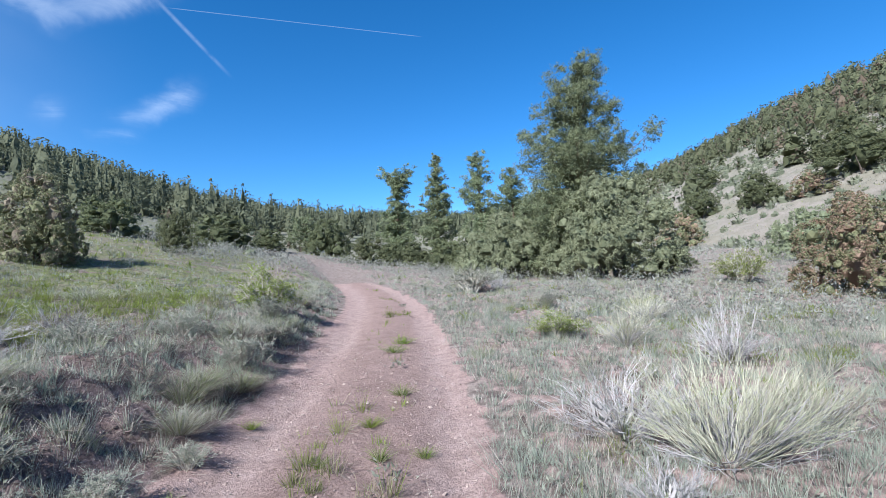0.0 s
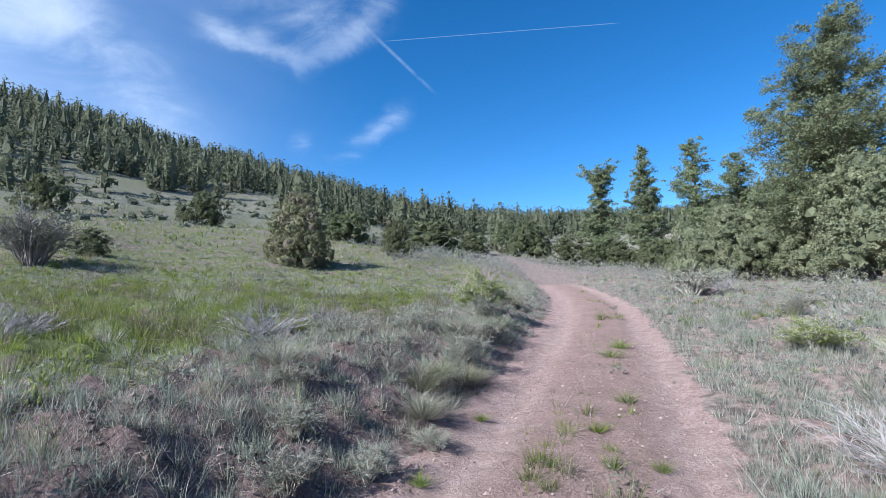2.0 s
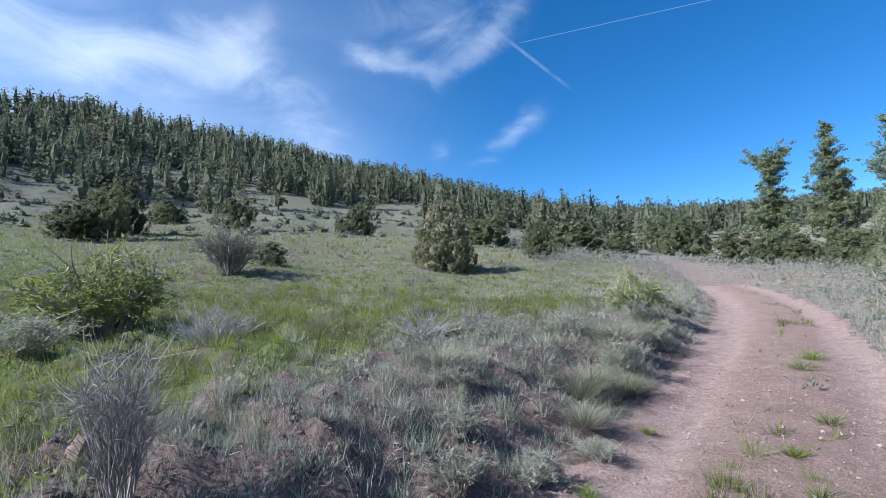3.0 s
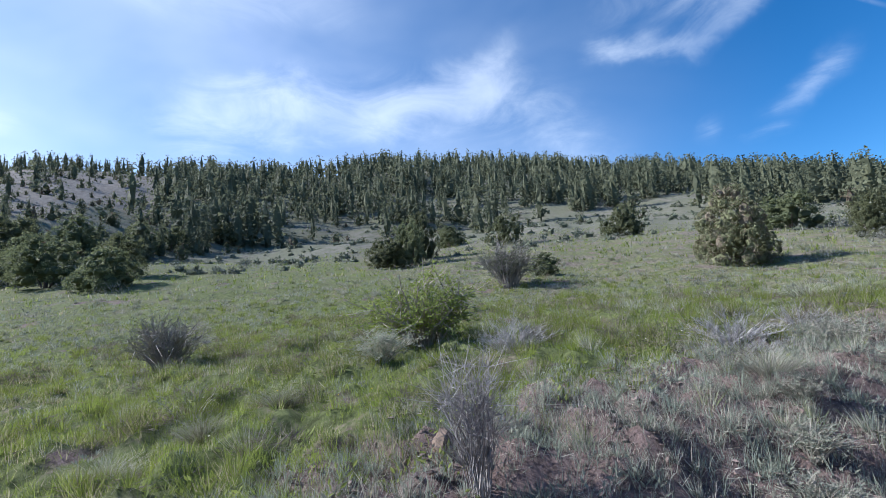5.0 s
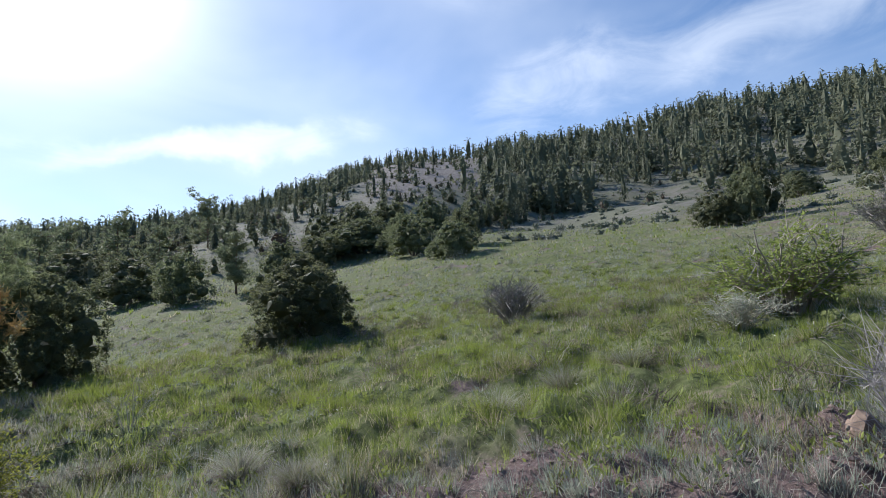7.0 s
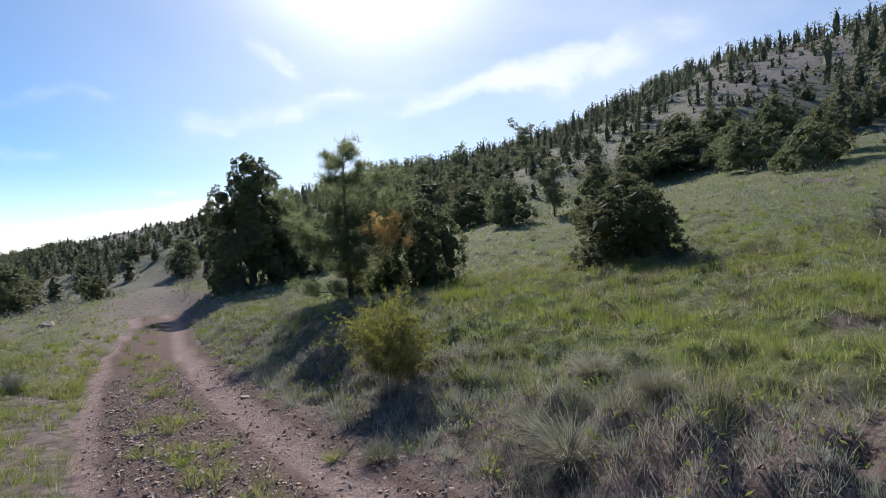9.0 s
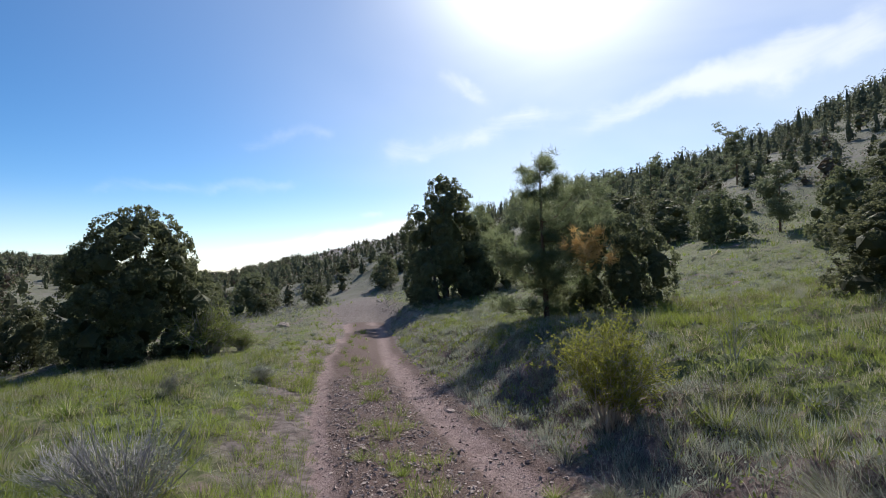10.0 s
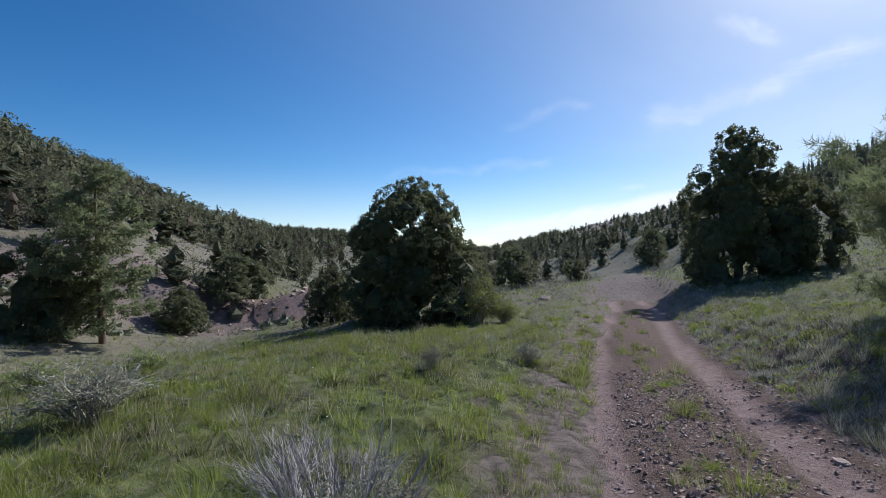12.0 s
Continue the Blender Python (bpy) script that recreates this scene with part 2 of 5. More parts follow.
def foliage(name, dark, light, dry=None, dry_share=0.0, thin=0.25, rough=0.75, patch=1.5, puffed=False):
    """Leaves or blades: each island (or each puff of a crown) varies between two tones, some dry; thin leaves let light through."""
    def build(n):
        isle = n.add("ShaderNodeNewGeometry").outputs["Random Per Island"]
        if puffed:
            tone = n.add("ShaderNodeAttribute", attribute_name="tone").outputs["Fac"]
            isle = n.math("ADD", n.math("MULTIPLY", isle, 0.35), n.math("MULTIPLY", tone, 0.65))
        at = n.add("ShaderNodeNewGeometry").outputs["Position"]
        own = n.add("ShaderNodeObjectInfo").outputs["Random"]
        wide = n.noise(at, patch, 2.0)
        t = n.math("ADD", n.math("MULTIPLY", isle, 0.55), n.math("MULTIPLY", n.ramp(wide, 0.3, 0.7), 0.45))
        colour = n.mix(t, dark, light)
        if dry:
            pick = n.math("ADD", n.math("FRACT", n.math("MULTIPLY", isle, 37.7)), n.math("MULTIPLY", n.math("SUBTRACT", n.ramp(wide, 0.35, 0.65), 0.5), 0.5))
            colour = n.mix(n.ramp(pick, dry_share + 0.05, dry_share - 0.05), colour, dry)
        colour = n.add("ShaderNodeHueSaturation", {"Value": n.math("ADD", n.math("MULTIPLY", own, 0.3), 0.85), "Hue": n.math("ADD", n.math("MULTIPLY", own, 0.02), 0.49), "Color": colour}).outputs[0]
        skin = n.add("ShaderNodeBsdfPrincipled", {"Base Color": colour, "Roughness": rough, "Specular IOR Level": 0.25})
        glow = n.add("ShaderNodeBsdfTranslucent", {"Color": colour})
        return n.add("ShaderNodeMixShader", {0: thin, 1: skin.outputs[0], 2: glow.outputs[0]}).outputs[0], None
    return material(name, build)


def bark(name, dark, light, scale=9.0):
    def build(n):
        at = n.add("ShaderNodeTexCoord").outputs["Object"]
        long = n.add("ShaderNodeMapping", {"Vector": at, "Scale": (1, 1, 0.22)}).outputs[0]
        v = n.noise(long, scale, 6.0, 0.65)
        w = n.noise(at, 1.3, 2.0)
        colour = n.mix(n.ramp(n.math("ADD", n.math("MULTIPLY", v, 0.75), n.math("MULTIPLY", w, 0.25)), 0.35, 0.65), dark, light)
        return n.add("ShaderNodeBsdfPrincipled", {"Base Color": colour, "Roughness": 0.9, "Normal": relief(n, v, 0.8, 0.03)}).outputs[0], None
    return material(name, build)


def stone(name, dark, light):
    def build(n):
        at = n.add("ShaderNodeNewGeometry").outputs["Position"]
        isle = n.add("ShaderNodeNewGeometry").outputs["Random Per Island"]
        v = n.noise(at, 14.0, 6.0, 0.6)
        colour = n.mix(n.math("ADD", n.math("MULTIPLY", n.ramp(v, 0.3, 0.7), 0.5), n.math("MULTIPLY", isle, 0.5)), dark, light)
        return n.add("ShaderNodeBsdfPrincipled", {"Base Color": colour, "Roughness": 0.85, "Normal": relief(n, v, 0.6, 0.02)}).outputs[0], None
    return material(name, build)


def soil():
    """Pinkish dirt of the track, brown soil of the banks, turf in the meadow, pale scree on the hills."""
    def build(n):
        at = n.add("ShaderNodeNewGeometry").outputs["Position"]
        zone = {k: n.add("ShaderNodeAttribute", attribute_name=k).outputs["Fac"] for k in ("track", "rut", "lush", "hill", "shaley", "bank", "stony")}
        fine = n.noise(at, 38.0, 8.0, 0.7)
        small = n.noise(at, 7.0, 6.0, 0.6)
        wide = n.noise(at, 0.7, 4.0, 0.55)
        far = n.noise(at, 0.09, 5.0, 0.6)
        grit = n.ramp(n.math("ADD", n.math("MULTIPLY", fine, 0.6), n.math("MULTIPLY", small, 0.4)), 0.33, 0.67)
        dirt = n.mix(grit, (0.2, 0.134, 0.12), (0.44, 0.318, 0.292))
        dirt = n.mix(n.math("MULTIPLY", n.ramp(n.noise(at, 2.6, 5.0, 0.65), 0.45, 0.7), 0.45), dirt, (0.17, 0.112, 0.1))
        packed = n.mix(grit, (0.22, 0.154, 0.14), (0.4, 0.3, 0.275))
        shingle = n.mix(grit, (0.08, 0.054, 0.045), (0.23, 0.158, 0.135))
        dirt = n.mix(n.math("MULTIPLY", zone["stony"], n.math("ADD", n.ramp(small, 0.3, 0.6), 0.4), True), dirt, shingle)
        dirt = n.mix(n.math("MULTIPLY", zone["rut"], n.math("ADD", 0.45, n.math("MULTIPLY", n.ramp(wide, 0.35, 0.6), 0.55)), True), dirt, packed)
        earth = n.mix(grit, (0.1, 0.073, 0.068), (0.31, 0.226, 0.212))
        litter = n.mix(n.ramp(small, 0.35, 0.65), (0.125, 0.097, 0.088), (0.28, 0.228, 0.204))
        green = n.mix(n.ramp(small, 0.3, 0.7), (0.085, 0.098, 0.04), (0.195, 0.22, 0.09))
        turf = n.mix(n.ramp(n.math("ADD", zone["lush"], n.math("MULTIPLY", n.math("SUBTRACT", wide, 0.5), 1.2)), 0.25, 0.75), litter, green)
        turf = n.mix(n.ramp(wide, 0.6, 0.68), turf, earth)
        turf = n.mix(n.ramp(n.math("ADD", zone["bank"], n.math("MULTIPLY", n.math("SUBTRACT", small, 0.5), 0.8)), 0.3, 0.6), turf, earth)
        sage = n.mix(n.ramp(n.noise(at, 0.55, 6.0, 0.7), 0.42, 0.6), (0.205, 0.187, 0.162), (0.132, 0.14, 0.1))
        sage = n.mix(n.ramp(far, 0.42, 0.6), sage, (0.165, 0.165, 0.12))
        scree = n.mix(n.ramp(n.noise(at, 0.9, 6.0, 0.7), 0.35, 0.65), (0.165, 0.142, 0.128), (0.27, 0.234, 0.212))
        land = n.mix(zone["hill"], turf, sage)
        land = n.mix(zone["shaley"], land, scree)
        ragged = n.ramp(n.math("ADD", zone["track"], n.math("MULTIPLY", n.math("SUBTRACT", small, 0.5), 0.7)), 0.35, 0.65)
        colour = n.mix(ragged, land, dirt)
        lumps = n.math("ADD", fine, n.math("MULTIPLY", small, 0.5))
        return n.add("ShaderNodeBsdfPrincipled", {"Base Color": colour, "Roughness": 0.95, "Diffuse Roughness": 0.35, "Specular IOR Level": 0.1, "Normal": relief(n, lumps, 1.0, 0.035)}).outputs[0], None
    return material("soil", build)


M_SOIL = soil()
M_JUNIPER = foliage("juniper_green", (0.076, 0.09, 0.05), (0.2, 0.214, 0.112), thin=0.45, puffed=True)
M_JUNIPER_GREY = foliage("juniper_grey_green", (0.13, 0.15, 0.09), (0.335, 0.355, 0.222), thin=0.3, puffed=True)
M_JUNIPER_BROWN = foliage("juniper_brown", (0.09, 0.095, 0.05), (0.22, 0.22, 0.12), (0.25, 0.17, 0.125), 0.42, thin=0.2, puffed=True)
M_JUNIPER_OLIVE = foliage("juniper_olive", (0.1, 0.108, 0.058), (0.26, 0.26, 0.15), (0.23, 0.185, 0.145), 0.26, thin=0.25, puffed=True)
M_NEEDLES = foliage("pine_needles", (0.115, 0.144, 0.082), (0.285, 0.318, 0.182), thin=0.4, rough=0.6, puffed=True)
M_NEEDLES_YOUNG = foliage("young_pine_needles", (0.1, 0.13, 0.06), (0.3, 0.335, 0.18), thin=0.55, rough=0.55, puffed=True)
M_FOREST = foliage("forest_green", (0.07, 0.08, 0.052), (0.165, 0.172, 0.108), thin=0.4, patch=0.2, puffed=True)
M_SCRUB = foliage("scrub_green", (0.052, 0.06, 0.036), (0.155, 0.16, 0.088), (0.14, 0.105, 0.08), 0.08, thin=0.38, patch=0.3, puffed=True)
M_GRASS = foliage("meadow_grass", (0.08, 0.115, 0.026), (0.3, 0.365, 0.085), (0.4, 0.36, 0.24), 0.15, thin=0.52)
M_GRASS_PALE = foliage("pale_grass", (0.13, 0.15, 0.115), (0.36, 0.39, 0.322), (0.43, 0.39, 0.345), 0.2, thin=0.35)
M_BUNCH = foliage("bunch_grass", (0.25, 0.245, 0.19), (0.47, 0.455, 0.38), (0.22, 0.25, 0.12), 0.3, thin=0.3)
M_THATCH = foliage("dead_thatch", (0.085, 0.066, 0.056), (0.3, 0.25, 0.215), thin=0.15)
M_SAGE_LEAF = foliage("sage_leaf", (0.135, 0.15, 0.112), (0.375, 0.385, 0.315), thin=0.35)
M_SAGE_DOT = foliage("sage_dots", (0.09, 0.105, 0.07), (0.21, 0.22, 0.155), thin=0.2)
M_SAGE_FAR = foliage("sage_far", (0.155, 0.158, 0.138), (0.36, 0.36, 0.32), thin=0.15)
M_DEAD_TWIG = foliage("dead_twig", (0.22, 0.19, 0.16), (0.5, 0.46, 0.4), thin=0.0)
M_GREY_TWIG = foliage("grey_twig", (0.13, 0.115, 0.112), (0.34, 0.31, 0.305), thin=0.0)
M_STRAW = foliage("rabbitbrush_straw", (0.24, 0.225, 0.165), (0.52, 0.5, 0.395), (0.3, 0.31, 0.21), 0.15, thin=0.1)
M_BLEACHED = foliage("bleached_twig", (0.2, 0.182, 0.182), (0.47, 0.445, 0.445), thin=0.0)
M_LEAF = foliage("bush_leaf", (0.13, 0.175, 0.045), (0.33, 0.385, 0.115), thin=0.4)
M_LEAF_YELLOW = foliage("currant_leaf", (0.13, 0.15, 0.028), (0.37, 0.375, 0.085), thin=0.45)
M_ORANGE = foliage("dead_needles", (0.4, 0.25, 0.09), (0.64, 0.45, 0.19), thin=0.4)
M_BARK = bark("juniper_bark", (0.07, 0.052, 0.042), (0.2, 0.165, 0.14))
M_PINE_BARK = bark("pine_bark", (0.06, 0.04, 0.03), (0.22, 0.14, 0.095), 7.0)
M_BROWN_STONE = stone("brown_stone", (0.09, 0.06, 0.048), (0.24, 0.17, 0.13))
M_CLOD = stone("earth_clod", (0.11, 0.078, 0.07), (0.27, 0.195, 0.18))
M_STONE = stone("field_stone", (0.16, 0.11, 0.095), (0.42, 0.33, 0.29))
M_PETAL = foliage("petals", (0.7, 0.68, 0.6), (0.85, 0.84, 0.78), thin=0.3)
M_PETAL_YELLOW = foliage("yellow_petals", (0.75, 0.55, 0.03), (0.85, 0.7, 0.08), thin=0.3)

# ---- mesh kit ----

def mesh_of(name, verts, faces, mat, smooth=False, tone=None):
    """A mesh from arrays; faces is one array of equal faces or a list of such arrays."""
    me = bpy.data.meshes.new(name)
    faces = faces if isinstance(faces, list) else [faces]
    loops = np.concatenate([f.reshape(-1) for f in faces]).astype(np.int32)
    sizes = np.concatenate([np.full(len(f), f.shape[1], np.int32) for f in faces])
    me.vertices.add(len(verts))
    me.vertices.foreach_set("co", np.ascontiguousarray(verts, np.float32).reshape(-1))
    me.loops.add(len(loops))
    me.loops.foreach_set("vertex_index", loops)
    me.polygons.add(len(sizes))
    me.polygons.foreach_set("loop_start", (np.cumsum(sizes) - sizes).astype(np.int32))
    me.polygons.foreach_set("use_smooth", np.full(len(sizes), smooth))
    me.update(calc_edges=True)
    me.validate()
    me.materials.append(mat)
    if tone is not None:
        me.attributes.new("tone", "FLOAT", "POINT").data.foreach_set("value", np.asarray(tone, np.float32))
    return me


def part(name, me, parent, label=""):
    ob = new(name, me)
    ob.parent = parent
    return tagged(ob, label)


def thing(name, label, category, group="", at=(0, 0, 0), kind=""):
    ob = new(name)
    ob.location = at
    return tagged(ob, label, category, group, kind)


def unit(v):
    return v / np.maximum(np.linalg.norm(v, axis=-1, keepdims=True), 1e-9)


def sphere_dirs(n, rng):
    return unit(rng.normal(size=(n, 3)))


def tubes(paths, radii, sides=3):
    """Tapered tubes along polylines (m, n, 3) with radii (m, n)."""
    m, n, _ = paths.shape
    run = unit(np.gradient(paths, axis=1))
    ref = np.where(np.abs(run[..., 2:3]) > 0.9, np.array([1.0, 0, 0]), np.array([0, 0, 1.0]))
    a = unit(np.cross(run, ref))
    b = np.cross(run, a)
    ang = np.arange(sides) * 2 * np.pi / sides
    ring = a[:, :, None, :] * np.cos(ang)[:, None] + b[:, :, None, :] * np.sin(ang)[:, None]
    v = paths[:, :, None, :] + ring * radii[:, :, None, None]
    base = (np.arange(m)[:, None, None] * n + np.arange(n - 1)[None, :, None]) * sides
    k = np.arange(sides)
    f = np.stack([base + k, base + (k + 1) % sides, base + sides + (k + 1) % sides, base + sides + k], -1)
    return v.reshape(-1, 3), f.reshape(-1, 4)


def kites(p, d, length, width, rng):
    """Small folded leaves: base p, direction d."""
    m = len(p)
    s = unit(np.cross(d, sphere_dirs(m, rng)))
    lift = np.cross(d, s)
    L, W = np.reshape(length, (-1, 1)) * np.ones((m, 1)), np.reshape(width, (-1, 1)) * np.ones((m, 1))
    v = np.stack([p, p + d * L * 0.45 + s * W * 0.5 + lift * W * 0.15, p + d * L, p + d * L * 0.5 - s * W * 0.5 + lift * W * 0.15], 1)
    return v.reshape(-1, 3), np.arange(m * 4).reshape(-1, 4)


def spikes(p, d, length, width, rng):
    """Narrow single triangles for needles and small blades."""
    m = len(p)
    s = unit(np.cross(d, sphere_dirs(m, rng)))
    L, W = np.reshape(length, (-1, 1)), np.reshape(width, (-1, 1))
    v = np.stack([p - s * W * 0.5, p + s * W * 0.5, p + d * L], 1)
    return v.reshape(-1, 3), np.arange(m * 3).reshape(-1, 3)


def blades(p, d, length, width, droop, rng):
    """Bent grass blades of three triangles."""
    m = len(p)
    a = rng.uniform(0, 6.283, m)
    s = np.stack([np.cos(a), np.sin(a), a * 0], -1)
    L, W = np.reshape(length, (-1, 1)), np.reshape(width, (-1, 1))
    mid = p + d * L * 0.55
    lean = unit(d * np.array([1, 1, 0.0]) + rng.normal(size=(m, 3)) * np.array([0.15, 0.15, 0]))
    tip = mid + unit(d + lean * np.reshape(droop * np.ones(m), (-1, 1))) * L * 0.5
    v = np.stack([p - s * W * 0.5, p + s * W * 0.5, mid - s * W * 0.4, mid + s * W * 0.4, tip], 1)
    f = np.array([[0, 1, 2], [1, 3, 2], [2, 3, 4]])
    return v.reshape(-1, 3), (np.arange(m)[:, None, None] * 5 + f).reshape(-1, 3)


def merged(*pieces):
    vs, fs, n = [], [], 0
    for v, f in pieces:
        vs.append(v)
        fs.append(f + n)
        n += len(v)
    return np.concatenate(vs), fs


def rough_ball():
    bm = bmesh.new()
    bmesh.ops.create_icosphere(bm, subdivisions=1, radius=1.0)
    v = np.array([p.co for p in bm.verts])
    f = np.array([[p.index for p in g.verts] for g in bm.faces])
    bm.free()
    return v, f


def flakes(p, n, size, rng, slim=0.75):
    """Single triangles lying across the direction n, each turned and stretched by chance: sprays of foliage."""
    m = len(p)
    a = unit(np.cross(n, sphere_dirs(m, rng)))
    b = np.cross(n, a)
    s = np.reshape(size, (-1, 1)) * np.ones((m, 1))
    w = rng.uniform(0.6, 1.4, (m, 1)) * slim
    v = np.stack([p - a * s * 0.5 - b * s * w * 0.5, p + a * s * 0.5 - b * s * w * 0.35, p + b * s * w * 0.75 + a * s * rng.normal(size=(m, 1)) * 0.2], 1)
    return v.reshape(-1, 3), np.arange(m * 3).reshape(-1, 3)


def outlying(p, c, size, slack=0.86):
    """Which points lie outside every lobe (centres c, radii size)."""
    ok = np.ones(len(p), bool)
    for k in range(len(c)):
        ok &= ((p - c[k]) ** 2).sum(1) > (size[k] * slack) ** 2
    return ok


def juniper_meshes(seed, high, wide, puffs, mat, open_base=0.05, peak=1.0, lobes=30, dome=False, per=26, core=0.6):
    """Crown of foliage puffs crowding the surface of several rounded lobes, on a short trunk."""
    rng = np.random.RandomState(seed)
    u = np.clip(np.linspace(open_base, 1.0, lobes) ** 0.95 + rng.normal(size=lobes) * 0.025, 0, 1)
    shape = np.sin(np.pi * np.clip(u * 0.75 + 0.25, 0, 1)) ** (0.7 * peak) * (1.06 - 0.2 * peak * u)
    if dome:
        shape = np.sqrt(1 - np.clip(u, 0, 0.97) ** 2.0) * (0.86 + 0.14 * np.minimum(1, u / 0.2))
    a = np.arange(lobes) * 2.39996 + rng.normal(size=lobes) * 0.35
    reach = wide * 0.5 * shape * rng.uniform(0.3, 1.0, lobes) ** 0.5 * 0.8 * (1 + (0.35 if dome else 1.0) * (0.24 * np.sin(a * 2 + seed) + 0.15 * np.sin(a * 3 + 2 * seed + 4 * u)))
    c = np.stack([reach * np.cos(a), reach * np.sin(a), u * high * 0.88 + 0.04 * high], -1)
    size = wide * rng.uniform(0.13, 0.22, lobes) * (30 / lobes) ** 0.35 * (1.15 - 0.5 * u)
    pick = rng.choice(lobes, puffs * 4, p=size ** 2 / (size ** 2).sum())
    away = unit(c * np.array([1, 1, 0.0]) + 1e-6)
    d = unit(sphere_dirs(puffs * 4, rng) + 0.35 * away[pick] + np.array([0, 0, 0.2]))
    p = c[pick] + d * (size[pick] * rng.uniform(0.88, 1.06, puffs * 4))[:, None] * np.array([1, 1, 0.92])
    keep = np.where(outlying(p, c, size) & (p[:, 2] > 0.03 * high))[0][:puffs]
    p, d = p[keep], d[keep]
    n = len(p)
    area = math.pi * wide * (high * 0.8 + wide * 0.25)
    r = 0.8 * math.sqrt(area / n) * rng.uniform(0.6, 1.2, n)
    tone = rng.uniform(0, 1, n)
    D = unit(np.repeat(d, per, 0) * 0.45 + np.array([0, 0, 0.2]) + sphere_dirs(n * per, rng))
    R = np.repeat(r, per)
    base = np.repeat(p, per, 0) + D * (R * rng.uniform(0.25, 0.8, n * per))[:, None]
    v, f = flakes(base, unit(D * 0.8 + sphere_dirs(n * per, rng)), R * rng.uniform(0.28, 0.55, n * per), rng, 0.6)
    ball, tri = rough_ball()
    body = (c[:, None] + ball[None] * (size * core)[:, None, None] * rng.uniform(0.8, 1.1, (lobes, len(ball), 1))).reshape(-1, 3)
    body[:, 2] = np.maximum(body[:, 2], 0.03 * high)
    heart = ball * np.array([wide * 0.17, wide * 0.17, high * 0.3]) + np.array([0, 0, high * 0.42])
    # inner lobes and heart take the darkest tone, crown shade put into colour
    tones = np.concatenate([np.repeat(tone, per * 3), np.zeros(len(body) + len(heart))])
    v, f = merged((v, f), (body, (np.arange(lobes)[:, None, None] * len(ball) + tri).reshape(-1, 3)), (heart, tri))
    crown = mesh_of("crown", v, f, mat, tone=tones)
    s = np.linspace(0, 1, 6)
    ends = np.array([[0.02 * wide, 0.0, high * 0.75], [0.22 * wide, 0.1 * wide, high * 0.45], [-0.2 * wide, -0.12 * wide, high * 0.4]])
    foot = rng.normal(size=(3, 3)) * wide * 0.012
    foot[:, 2] = -0.12
    paths = foot[:, None] * (1 - s[:, None]) + ends[:, None] * s[:, None]
    paths += rng.normal(size=paths.shape) * 0.012 * high * (s * (1 - s) * 4)[None, :, None]
    v, f = tubes(paths, (high * 0.028 * (1 - 0.8 * s))[None] * np.array([[1.2], [0.7], [0.7]]), 5)
    return {"trunk": mesh_of("trunk", v, f, M_BARK, True), "crown": crown}


